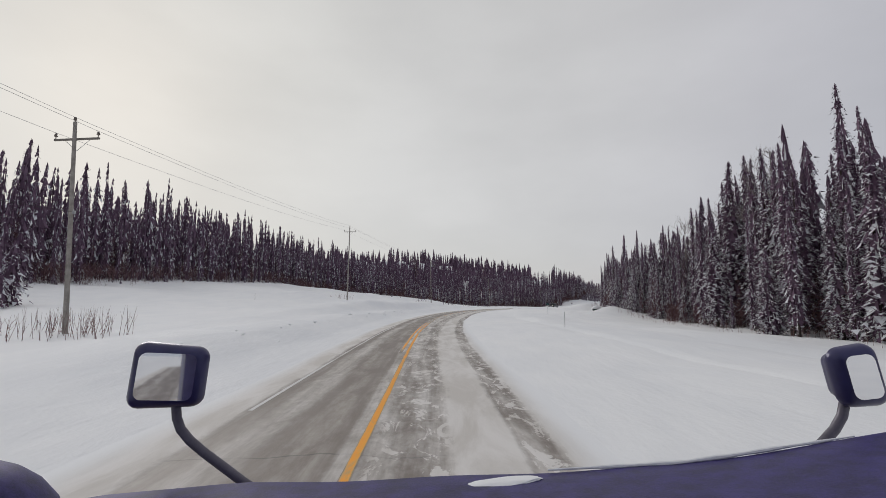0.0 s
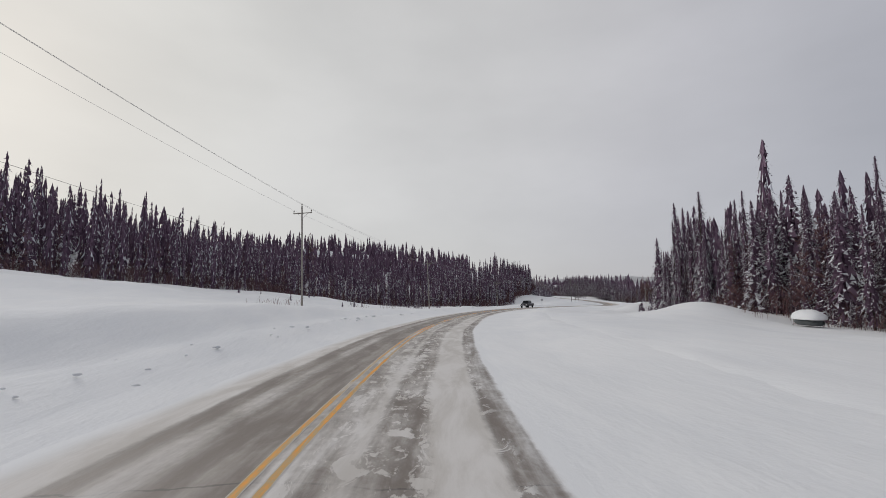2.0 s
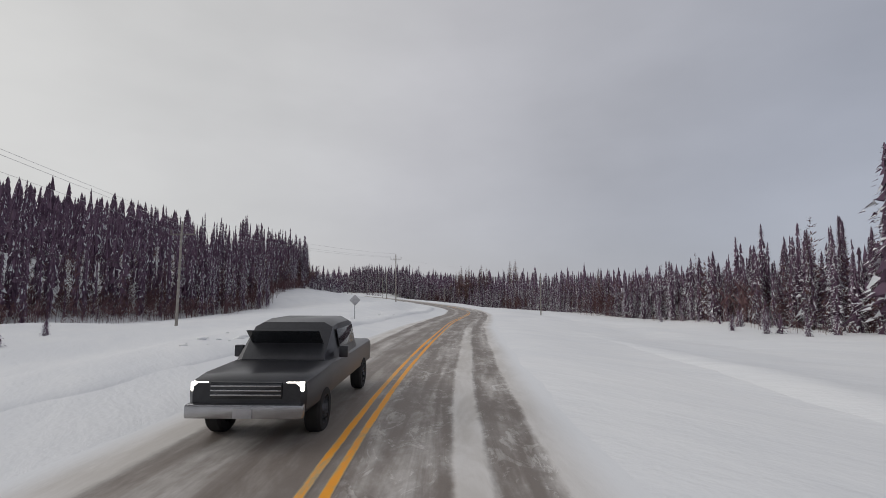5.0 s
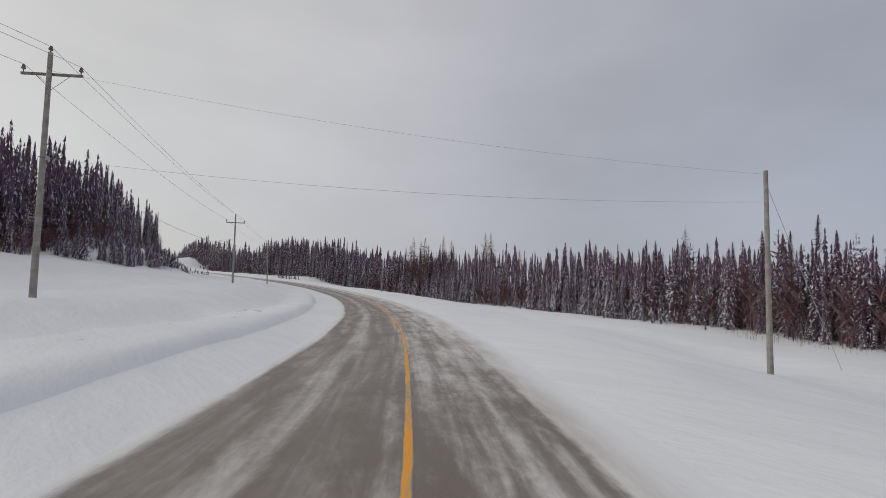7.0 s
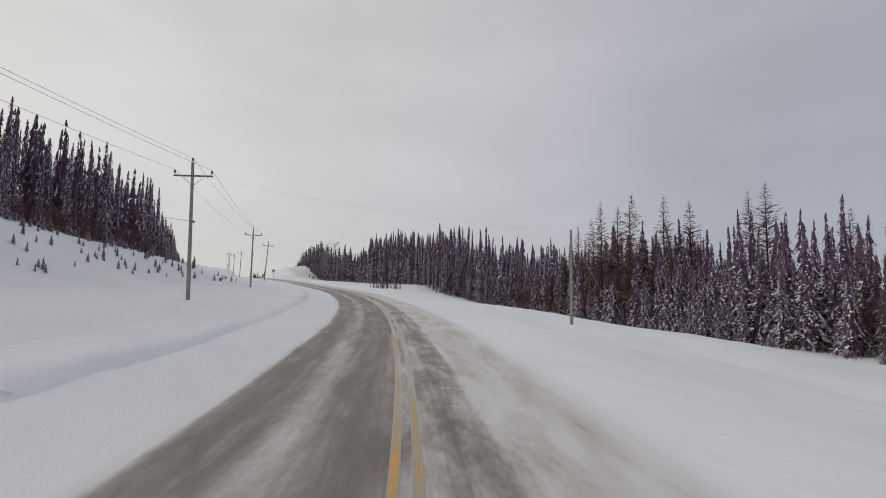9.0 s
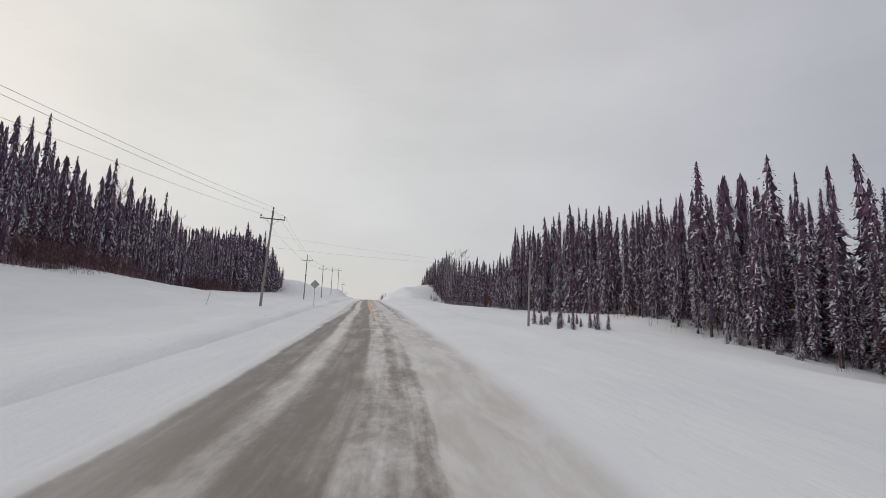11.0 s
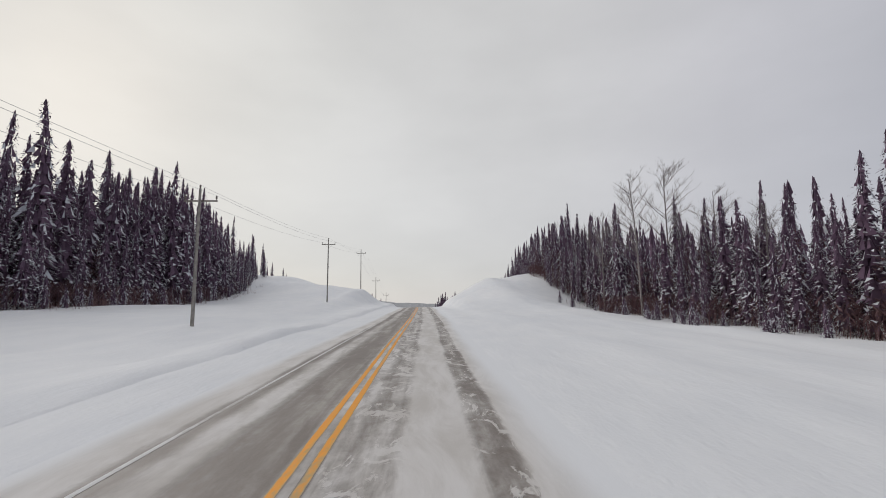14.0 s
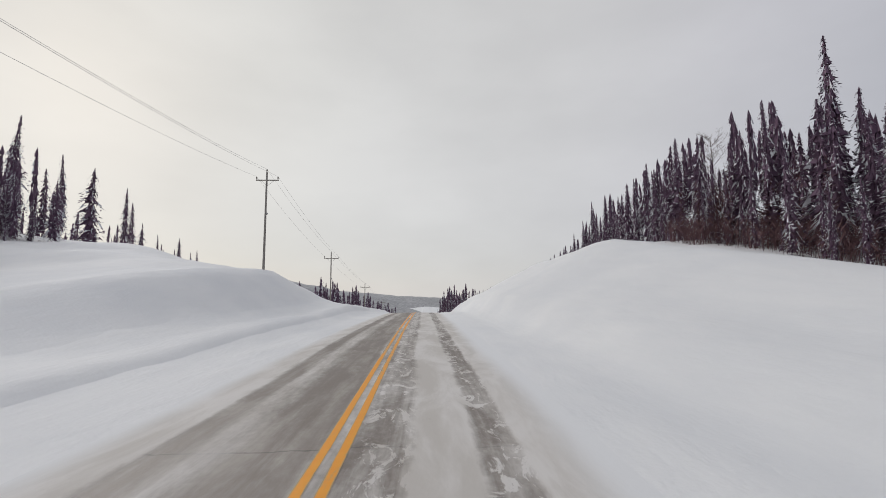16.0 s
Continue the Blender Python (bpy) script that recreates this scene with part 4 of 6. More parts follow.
# thin stands on the crests of the cut, and the woods down the far slope
places += sow(EDGE_L, 634, 725, -1, [(7, 6.0), (12, 5.0), (18, 4.0), (24, 3.5), (32, 3.5)], 15) + sow(EDGE_L, 760, 1000, -1, [(-24, 4.0), (-18, 3.5), (-12, 3.0), (-6, 3.0), (2, 3.0), (6, 3.0), (12, 3.0), (20, 3.5), (30, 4.0), (45, 5.0)], 16)
places += sow(EDGE_R, 800, 940, 1, [(-29, 2.0), (-27, 2.0), (-25, 2.0), (-21, 2.5), (-17, 3.0), (-12, 3.0), (-6, 3.5), (2, 4.0)], 17)
settled = len(places)
# young growth filling the edge of the right-hand wood
places += sow(EDGE_R, 78, 240, 1, [(1.2, 1.5)], 47) + sow(EDGE_R, 78, 240, 1, [(3.4, 1.5)], 49)
rng = random.Random(5)
ps, pd = np.array([p[0] for p in places]), np.array([p[1] for p in places])
pr = np.array([p[2] for p in places])
px, py = spot(ps, pd)
pz = land(px, py)
ph = np.where(pd < 0, along(HEIGHT_L, ps), along(HEIGHT_R, ps)) * np.array([rng.triangular(0.5, 1.22, 0.95) * (1.18 if rng.random() < 0.05 else 1.0) for _ in places])
ph *= np.where(pr == 0, np.array([rng.choice((0.25, 0.5, 0.75, 0.9)) for _ in places]), 1.0)

ph *= np.where((pd < 0) & (ps > 590) & (ps < 640) & (pr <= 2) & (pd > along(EDGE_L, ps) - 6.5), np.interp(ps, [592, 622], [1.0, 0.42]), 1.0)

# the nearest stand one by one, the rest as one wood
front = [k for k in range(len(places)) if k < settled and pr[k] <= 1 and (pd[k] > 0 and (20 < ps[k] < 235 or 430 < ps[k] < 650))]
front = front[::max(1, len(front) // 290)][:290]
front_set = set(front)
KINDS = [tiered_arrays(40 + k, (30, 26, 32, 24, 30, 27, 31)[k], 7, (0.050, 0.072, 0.055, 0.085, 0.046, 0.065, 0.052)[k], (0.8, 0.5, 0.75, 0.35, 0.7, 0.6, 0.8)[k], (0.95, 0.8, 1.0, 0.9, 0.75, 0.95, 0.85)[k], (0.03, 0.08, 0.05, 0.02, 0.12, 0.06, 0.03)[k], 5, (0.2, 0, 0.3, 0, 0.15, 0.1, 0)[k], 0.7) for k in range(7)]
trunk_shared = trunk_mesh("trunk")
FIRS = [tiered_arrays(60 + k, (27, 24, 30, 25, 28)[k], 9, (0.125, 0.15, 0.105, 0.135, 0.095)[k], (0.15, 0.1, 0.25, 0.15, 0.3)[k], (1.0, 0.85, 1.0, 0.95, 0.8)[k], (0.02, 0.02, 0.05, 0.02, 0.06)[k], 8, 0.0, 0.75) for k in range(5)]
FIRWOOD = [tiered_arrays(70 + k, 22, 7, (0.115, 0.14, 0.10, 0.125, 0.09)[k], 0.2, (0.85, 0.75, 0.9, 0.8, 0.85)[k], 0.03, 4, 0.0, 0.7) for k in range(5)]
crown_shared = [big_mesh("crown", v, f, [NEEDLES, LOAD], i) for v, f, i in KINDS]
fir_crowns = [big_mesh("crown", v, f, [NEEDLES, LOAD], i) for v, f, i in FIRS]
for n, k in enumerate(front):
    tree = new("spruce_tree")
    wide = rng.uniform(0.85, 1.25) * (1.35 if ph[k] < 8 else 1.15 if 430 < ps[k] < 517 else 1.0)
    tree.matrix_world = pose(px[k], py[k], pz[k] - 0.1, 0, 0, rng.uniform(0, 360)) @ Matrix.Diagonal((ph[k] * wide, ph[k] * wide, ph[k], 1))
    tagged(tree, "narrow dark spruce with snow on its drooping boughs" if ph[k] > 8 else "young spruce weighed down with fresh snow", "tree", "spruces at the forest's edge")
    part("trunk", trunk_shared, tree)
    conical = ps[k] > 517 or ps[k] < 130 and n % 3 == 0
    part("crown", fir_crowns[(n * 3) % 5] if conical else crown_shared[(n * 5) % 7], tree, "dark drooping boughs with clumps of snow")

# the tallest trees, which stand above the rest of the edge
for n, (s_, d_, h, kind) in enumerate(((42, 37, 23.5, 0), (58, 37, 21.5, 1), (54.5, 36, 20, 1), (63, 38.5, 19, 0), (69, 36, 17.5, 1), (90, 32, 15.5, 0), (586, 32, 18.5, 1), (577, 37, 17.5, 1), (594, 34, 17, 0), (609, 34, 17.5, 1), (621, 36, 19.5, 0), (631, 38, 16, 0), (414.2, -35.5, 13.6, 1), (427.5, -32.5, 13.4, 1), (378, -43, 15.4, 0), (604, -52, 23, 1), (609, -51, 21.5, 1), (597, -50, 20.5, 1), (586, -49, 20, 1), (578, -47, 19, 0))):
    p = stand(s_, d_, 0.1)
    tree = new("spruce_tree")
    tree.matrix_world = pose(p.x, p.y, p.z, 0, 0, n * 71) @ Matrix.Diagonal((h * (0.8 if kind else 1.0), h * (0.8 if kind else 1.0), h, 1))
    tagged(tree, "tall dark spruce with a pointed top above its neighbours", "tree", "tall spruces")
    part("trunk", trunk_shared, tree)
    part("crown", fir_crowns[n % 5] if kind else crown_shared[n % 7], tree, "dark drooping boughs with clumps of snow")

MID = [tiered_arrays(80 + k, 24, 6, (0.052, 0.075, 0.057, 0.085, 0.05, 0.065)[k], (0.8, 0.4, 0.7, 0.3, 0.75, 0.5)[k], (1.0, 0.9, 1.0, 0.95, 0.9, 1.0)[k], 0.02, 3, (0.2, 0, 0.3, 0, 0.15, 0.1)[k], 0.7) for k in range(6)]
PLAIN = [tiered_arrays(100 + k, 17, 6, (0.062, 0.085, 0.066, 0.092, 0.06, 0.075)[k], (0.8, 0.4, 0.7, 0.3, 0.75, 0.5)[k], (0.7, 0.6, 0.75, 0.65, 0.6, 0.7)[k], 0.0, 2, (0.2, 0, 0.3, 0, 0.15, 0.1)[k], 0.7) for k in range(6)]
LOW = [tiered_arrays(120 + k, 11, 5, (0.062, 0.085, 0.068, 0.09, 0.06, 0.078)[k], (0.8, 0.4, 0.7, 0.3, 0.75, 0.5)[k], 0.6, 0.3, 2, (0.2, 0, 0.3, 0, 0.15, 0.1)[k], 0.7) for k in range(6)]


SLOPE = [tiered_arrays(140 + k, 12, 5, (0.07, 0.092, 0.075, 0.1, 0.068, 0.085)[k], (0.8, 0.4, 0.7, 0.3, 0.75, 0.5)[k], 0.5, -0.03, 2, (0.2, 0, 0.3, 0, 0.15, 0.1)[k], 0.7) for k in range(6)]


def wood(name, picks, kinds, label, category="forest", needles=None):
    """One mesh of many spruces."""
    vs, fs, ms, base = [], [], [], 0
    for n, k in enumerate(picks):
        v, f, i = kinds[n % len(kinds)]
        a, w = rng.uniform(0, 6.28), ph[k] * rng.uniform(0.85, 1.25)
        ca, sa = math.cos(a), math.sin(a)
        q = np.empty_like(v)
        q[:, 0] = (v[:, 0] * ca - v[:, 1] * sa) * w + px[k]
        q[:, 1] = (v[:, 0] * sa + v[:, 1] * ca) * w + py[k]
        q[:, 2] = v[:, 2] * ph[k] + pz[k] - 0.1
        vs.append(q)
        fs.append(f + base)
        ms.append(i)
        base += len(v)
    ob = new(name, big_mesh(name, np.concatenate(vs), np.concatenate(fs), [needles or NEEDLES, LOAD], np.concatenate(ms)))
    return tagged(ob, label, category, kind="stuff")


def fine(k):
    """Whether a tree stands near enough to the road for fine boughs."""
    return ps[k] < 700 and (pr[k] <= 1 or pr[k] <= 4 and pd[k] > 0 and 462 < ps[k] < 535 or pr[k] <= 2 and (pd[k] > 0 and (30 < ps[k] < 130 or 445 < ps[k] < 620) or pd[k] < 0 and 500 < ps[k] < 622) or pr[k] <= 5 and pd[k] < 0 and 565 < ps[k] < 640)


SKIRT = [tiered_arrays(160 + k, 22, 7, (0.13, 0.16, 0.11, 0.145, 0.12)[k], (0.4, 0.3, 0.5, 0.35, 0.45)[k], 1.0, 0.0, 4, 0.0, 0.75) for k in range(5)]
rest = [k for k in range(len(places)) if k not in front_set]
firs = [k for k in rest if fine(k) and (pd[k] > 0 and ps[k] > 517 or pd[k] < 0 and ps[k] > 545)]
BODY = [tiered_arrays(170 + k, 25, 7, (0.068, 0.086, 0.06, 0.076, 0.095)[k], (0.65, 0.5, 0.7, 0.6, 0.45)[k], 0.8, 0.02, 4, 0.0, 0.75) for k in range(5)]
full = [k for k in rest if fine(k) and pd[k] > 0 and 448 <= ps[k] <= 517]
thick = [k for k in rest if fine(k) and pd[k] > 0 and 78 < ps[k] < 448]
fir_set = set(firs + thick + full)
wood("spruce_forest", full, BODY, "tall close-grown spruces with dark full crowns")
wood("spruce_thicket", thick, SKIRT, "bushy snow-caked spruces crowding the forest's edge")
wood("fir_forest", firs, FIRWOOD, "conical dark firs with pads of snow on their boughs")
wood("spruce_forest", [k for k in rest if fine(k) and k not in fir_set and (pd[k] > -44 or ps[k] > 440)], MID, "dense dark spruce forest edge dusted with snow")
wood("spruce_forest", [k for k in rest if fine(k) and not (pd[k] > -44 or ps[k] > 440)], PLAIN, "dark spruce forest edge beyond the power line")
wood("spruce_forest", [k for k in rest if not fine(k) and (pd[k] > 0 and not 236 < ps[k] < 448 or pd[k] < 0 and ps[k] > 440)], LOW, "deep dark spruce forest with pointed tops")
wood("spruce_forest", [k for k in rest if not fine(k) and pd[k] < 0 and ps[k] <= 440], SLOPE, "dark spruce forest climbing the slope")
wood("spruce_forest", [k for k in rest if not fine(k) and pd[k] > 0 and 236 < ps[k] < 448], PLAIN, "close dark spruce forest on the flat")

# the wooded hill and the far valley sides
hill = random.Random(77)
hs = []
while len(hs) < 4800:
    x, y = hill.uniform(-280, 70), hill.uniform(120, 700)
    hs.append((x, y))
fx, fy = [], []
for _ in range(1500):
    side = hill.random()
    if side < 0.62:
        fx.append(hill.uniform(-260, 110)), fy.append(hill.uniform(820, 1250))
    else:
        fx.append(hill.uniform(200, 420)), fy.append(hill.uniform(760, 1150))
# the flat woods behind the forest's edge on the other side
for _ in range(1000):
    s_, d_ = hill.uniform(0, 800), hill.uniform(0, 1)
    x, y = spot(s_, float(along(EDGE_R, s_)) + (18 if s_ < 270 or s_ > 430 else 46) + 150 * d_)
    fx.append(float(x)), fy.append(float(y))
hx, hy = np.array([p[0] for p in hs] + fx), np.array([p[1] for p in hs] + fy)
s_, d_, _ = chainage(hx, hy)
keep = np.where((hy < 810) & (d_ < -75) & (d_ > -420) | (hy < 810) & (d_ > 46) | (hy > 810) & ((d_ < -45) | (d_ > 60)))[0]
px, py = hx[keep], hy[keep]
pz = land(px, py)
ph = np.array([hill.triangular(7, 16, 11) for _ in keep])
FAR = [tiered_arrays(150 + k, 5, 4, 0.15, 0.2, 0.35, 0.0, 0) for k in range(4)]
wood("distant_forest", list(range(len(keep))), FAR, "distant wooded hillside in winter")

# ---- brush and young growth along the edges ----


def stems(name, spots, label, tall, mat, spread=0.5, count=(4, 9), thick=0.018):
    """Clumps of thin bare stems, as one mesh."""
    r = random.Random(len(spots))
    vs, fs = [], []
    for x, y, z in spots:
        for _ in range(r.randint(*count)):
            a, o = r.uniform(0, 6.28), r.uniform(0, spread)
            bx, by = x + o * math.cos(a), y + o * math.sin(a)
            h = tall * r.uniform(0.35, 1.2)
            lx, ly = r.uniform(-0.14, 0.14) * h, r.uniform(-0.14, 0.14) * h
            w = thick * r.uniform(0.6, 1.4)
            t = r.uniform(0, 3.14)
            dx, dy = w * math.cos(t), w * math.sin(t)
            k = len(vs)
            vs += [(bx - dx, by - dy, z - 0.15), (bx + dx, by + dy, z - 0.15), (bx + lx, by + ly, z + h)]
            fs.append((k, k + 1, k + 2))
            for u in (0.35, 0.6):
                k, c, e = len(vs), r.uniform(0, 6.28), h * r.uniform(0.12, 0.22)
                vs += [(bx + lx * u, by + ly * u, z + h * u), (bx + lx * u + dx * 1.6, by + ly * u + dy * 1.6, z + h * (u + 0.05)), (bx + lx * u + e * math.cos(c), by + ly * u + e * math.sin(c), z + h * (u + 0.25))]
                fs.append((k, k + 1, k + 2))
    ob = new(name, big_mesh(name, np.array(vs), np.array(fs), [mat]))
    return tagged(ob, label, "brush", kind="stuff")


def edge_spots(edge, s0, s1, sign, lo, hi, gap, seed):
    r = random.Random(seed)
    ss, dd = [], []
    s = s0
    while s < s1:
        ss.append(s), dd.append(along(edge, s) + sign * r.uniform(lo, hi))
        s += gap * r.uniform(0.4, 1.6)
    x, y = spot(np.array(ss), np.array(dd))
    return list(zip(x, y, land(x, y)))


brush = edge_spots(EDGE_L, 0, 436, -1, -1.2, 7, 0.18, 1) + edge_spots(EDGE_L, 440, 620, -1, -1.5, 8, 0.12, 3)
brush += edge_spots(EDGE_R, 6, 240, 1, 0.4, 8, 0.2, 4) + edge_spots(EDGE_R, 240, 448, 1, 1.5, 9, 0.2, 5) + edge_spots(EDGE_R, 448, 520, 1, 0.5, 9, 0.5, 25) + edge_spots(EDGE_R, 520, 640, 1, -1.2, 9, 0.12, 26)
brush += edge_spots(EDGE_L, 60, 300, -1, 3, 34, 0.22, 37)
stems("bare_brush", brush, "reddish brown leafless alder brush under the spruces", 3.2, BRUSH, 0.9, (7, 13), 0.018)
stems("bare_brush", edge_spots(EDGE_R, 240, 448, 1, 0.3, 5, 0.3, 48), "tall reddish brown leafless brush between the spruces", 5.2, BRUSH, 0.8, (8, 14), 0.02)
sparse = edge_spots(EDGE_L, 20, 270, -1, -6, -1, 1.6, 6) + edge_spots(EDGE_L, 440, 620, -1, -5, -0.3, 0.45, 7) + edge_spots(EDGE_R, 10, 600, 1, -4, -0.5, 1.1, 8)
stems("dry_stalks", sparse, "dry brown stalks poking out of the snow", 0.9, LARCH, 0.7, (3, 7), 0.013)
haze = edge_spots(EDGE_L, 440, 600, -1, 1, 7, 0.55, 31) + edge_spots(EDGE_L, 30, 430, -1, 0, 7, 0.9, 32) + edge_spots(EDGE_R, 20, 240, 1, 0, 7, 0.9, 33) + edge_spots(EDGE_R, 520, 640, 1, 0, 7, 0.7, 35) + edge_spots(EDGE_R, 250, 380, 1, 0.5, 8, 0.32, 36) + edge_spots(EDGE_R, 378, 446, 1, -0.5, 5, 0.35, 34)
pz = np.array([p[2] for p in haze])
px, py = np.array([p[0] for p in haze]), np.array([p[1] for p in haze])
ph = np.array([rng.triangular(3.5, 10.5, 6.5) for _ in haze])
FUZZ = [spruce_arrays(350 + k, 16, 5, 0.0, 0.08, 0.12, 2, 0.0, 0, 0.7, 0.7, 1.1, 0.7) for k in range(4)]
wood("bare_saplings", list(range(len(haze))), FUZZ, "thin leafless brown saplings among the spruces", "saplings", BRUSH)

# ---- power line ----


def utility_pole(s, d, h, lean=0.0, arm=True):
    base = stand(s, d)
    top = thing("utility_pole", base, heading(s), "weathered grey wooden utility pole with one crossarm" if arm else "plain weathered wooden service pole beside the road", "utility pole", "poles of the power line" if arm else "service poles")
    top.matrix_world = pose(base.x, base.y, base.z, 0, lean, heading(s))
    part("pole", Shape().tube([(0, 0, -0.8), (0, 0, 0.5), (0, 0, h * 0.5), (0, 0, h)], [0.125, 0.12, 0.1, 0.085], 12).mesh("pole", POLEWOOD), top)
    ends = [Vector((0, 0, h + 0.25))] if arm else [Vector((0, 0, h - 0.15))]
    ins = Shape().turned([(0.02, -0.12), (0.025, 0), (0.075, 0.02), (0.085, 0.06), (0.05, 0.09), (0.065, 0.12), (0.05, 0.18), (0.02, 0.2), (0.0, 0.2)], 10).mesh("insulator", GLAZE)
    if arm:
        za = h - 0.85
        part("crossarm", Shape().block(pose(0, 0.16, za), 2.3, 0.09, 0.1, 0.01).mesh("crossarm", ARMWOOD), top, "grey timber crossarm")
        for sx in (-1, 1):
            part("brace", Shape().tube([(sx * 0.62, 0.2, za - 0.05), (0, 0.17, za - 0.62)], [0.012, 0.012], 6).mesh("brace", STEEL), top)
            o = part("insulator", ins, top, "brown porcelain pin insulator")
            o.location = (sx * 1.08, 0.16, za + 0.165)
            ends.append(Vector((sx * 1.08, 0.16, za + 0.38)))
        o = part("insulator", ins, top, "brown porcelain pin insulator")
        o.location = (0, 0, h + 0.08)
        part("cable_clamp", Shape().block(pose(0.16, 0, h * 0.56), 0.12, 0.1, 0.16, 0.01).mesh("cable_clamp", STEEL), top)
    ends.append(Vector((0.18, 0, h * 0.56)))
    return [top.matrix_world @ e for e in ends], top


def wire_between(a, b, sag, name, label, mat, radius):
    pts = [a.lerp(b, u / 14) - Vector((0, 0, sag * 4 * (u / 14) * (1 - u / 14))) for u in range(15)]
    ob = new(name, Shape().tube(pts, [radius] * 15, 5).mesh(name, mat))
    return tagged(ob, label, "cable", "wires of the power line")


POLES = [(-24, -18.5, 10.7, 0), (22, -18.2, 10.7, -2.6), (78, -21.3, 13.4, 0.8), (125, -18.6, 11.9, -1.2), (173, -18.8, 11.4, -2.2), (225, -24.2, 8.8, 0), (281, -14.5, 9.9, -0.8), (325.5, -17.0, 8.7, -0.6),
         (364.5, -12.7, 8.6, -1.5), (405, -15.3, 8.4, 0), (450.7, -11.9, 9.1, 3.4), (503, -15.0, 9.1, 1.4), (545.8, -15.8, 9.5, 0.5), (591, -16.3, 10.7, 0.4), (630, -15.9, 9.9, 0), (657, -14.8, 9.4, 0), (700, -15, 9.5, 0), (760, -16, 9.5, 0), (830, -17, 9.5, 0)]
ends = [utility_pole(*p)[0] for p in POLES]
for n, (e0, e1) in enumerate(zip(ends, ends[1:])):
    for k in range(3):
        wire_between(e0[k], e1[k], 0.45, "power_wire", "thin sagging bare conductor strung between poles", WIRE, 0.010)
    if n < 8:
        wire_between(e0[3], e1[3], 0.8, "telephone_cable", "black telephone cable slung below the conductors", CABLE, 0.010)
SIDE = [(279, 15.2, 8.6, 0, 6), (365, 12.6, 6.8, 0, 8), (450.7, 14.0, 7.9, 1.5, 10)]
for s, d, h, lean, k in SIDE:
    e, top = utility_pole(s, d, h, lean, arm=False)
    deep = 0.3 if k == 10 else 0.5
    wire_between(ends[k][0] - Vector((0, 0, 2.7 if k == 10 else 1.0)), e[0] - Vector((0, 0, 1.7 if k == 10 else 0.0)), deep, "service_wire", "service wire crossing high over the road", WIRE, 0.003 if k == 8 else 0.005)
    if k != 8:
        wire_between(ends[k][3] + Vector((0, 0, 0.4 if k == 10 else 0.0)), e[0] - Vector((0, 0, 1.9 if k == 10 else 1.2)), deep * (0.5 if k == 10 else 1.0), "service_wire", "lower service cable crossing over the road", WIRE, 0.006)
    foot = stand(s + 1.0, d + 4.5)
    wire_between(e[0] - Vector((0, 0, 0.4)), foot, 0.0, "guy_wire", "taut steel guy wire anchored in the snow", WIRE, 0.012)

# ---- bare trees among the spruces ----


def bare_tree(seed, spread=0.62, levels=3, upright=0.45):
    """A leafless tree one metre high, as trunk and branches."""
    r = random.Random(seed)
    trunk, limbs = Shape(), Shape()

    def grow(shape, p, d, length, radius, level):
        pts, rad = [p], [radius]
        steps_ = (4, 3, 2, 1)[level]
        for k in range(steps_):
            d = (d + Vector((r.uniform(-1, 1), r.uniform(-1, 1), r.uniform(-0.3, 0.9))) * (0.025 if level == 0 else 0.16)).normalized()
            p = p + d * (length / steps_)
            pts.append(p)
            rad.append(radius * (1 - 0.8 * (k + 1) / steps_) + 0.0003)
        shape.tube(pts, rad, 5 if level == 0 else 3, caps=False)
        if level >= levels:
            return
        for k in range((25, 8, 6, 2)[level]):
            u = r.uniform(0.36 if level == 0 else 0.2, 0.98)
            i = min(len(pts) - 2, int(u * (len(pts) - 1)))
            q = pts[i].lerp(pts[i + 1], u * (len(pts) - 1) - i)
            a = r.uniform(0, 6.28)
            side = Vector((math.cos(a), math.sin(a), upright * r.uniform(0.5, 1.6)))
            nd = (d * (0.3 if level == 0 else 0.45) + side * (0.75 if level == 0 else spread)).normalized()
            grow(limbs, q, nd, length * (r.uniform(0.19, 0.30) * (1.4 - 0.9 * u) if level == 0 else r.uniform(0.26, 0.44)), radius * (0.34 if level == 0 else 0.42) * (1.1 - 0.5 * u), level + 1)
    grow(trunk, Vector((0, 0, -0.02)), Vector((0, 0, 1)), 0.98, 0.0085, 0)
    return trunk.mesh("trunk", BIRCH), limbs.mesh("crown", BIRCH, smooth=False)


BARE = [bare_tree(k) for k in (3, 8, 21)]
for n, (s, d, h) in enumerate([(575, 30, 20.5), (572.5, 33, 20.5), (566, 35, 16), (590, 31, 17.5), (594, 35, 15), (563, 38, 12), (608, 36, 15), (640, 38, 14), (52, 37, 21), (64, 38, 18), (76, 36, 16), (100, 35, 14), (140, 33, 12), (170, 34, 13),
                              (512, -44, 16), (520, -47, 17), (527, -43, 15), (500, -46, 17), (488, -44, 16), (540, -48, 16), (596, 33, 11), (556, 33, 12)]):
    tree = new("bare_birch_tree")
    p = stand(s, d, 0.1)
    tree.matrix_world = pose(p.x, p.y, p.z, 0, 0, n * 77) @ Matrix.Diagonal((h, h, h, 1))
    tagged(tree, "leafless pale birch rising above the spruces", "tree", "bare birches")
    part("trunk", BARE[n % 3][0], tree)
    part("crown", BARE[n % 3][1], tree, "fine bare twigs")

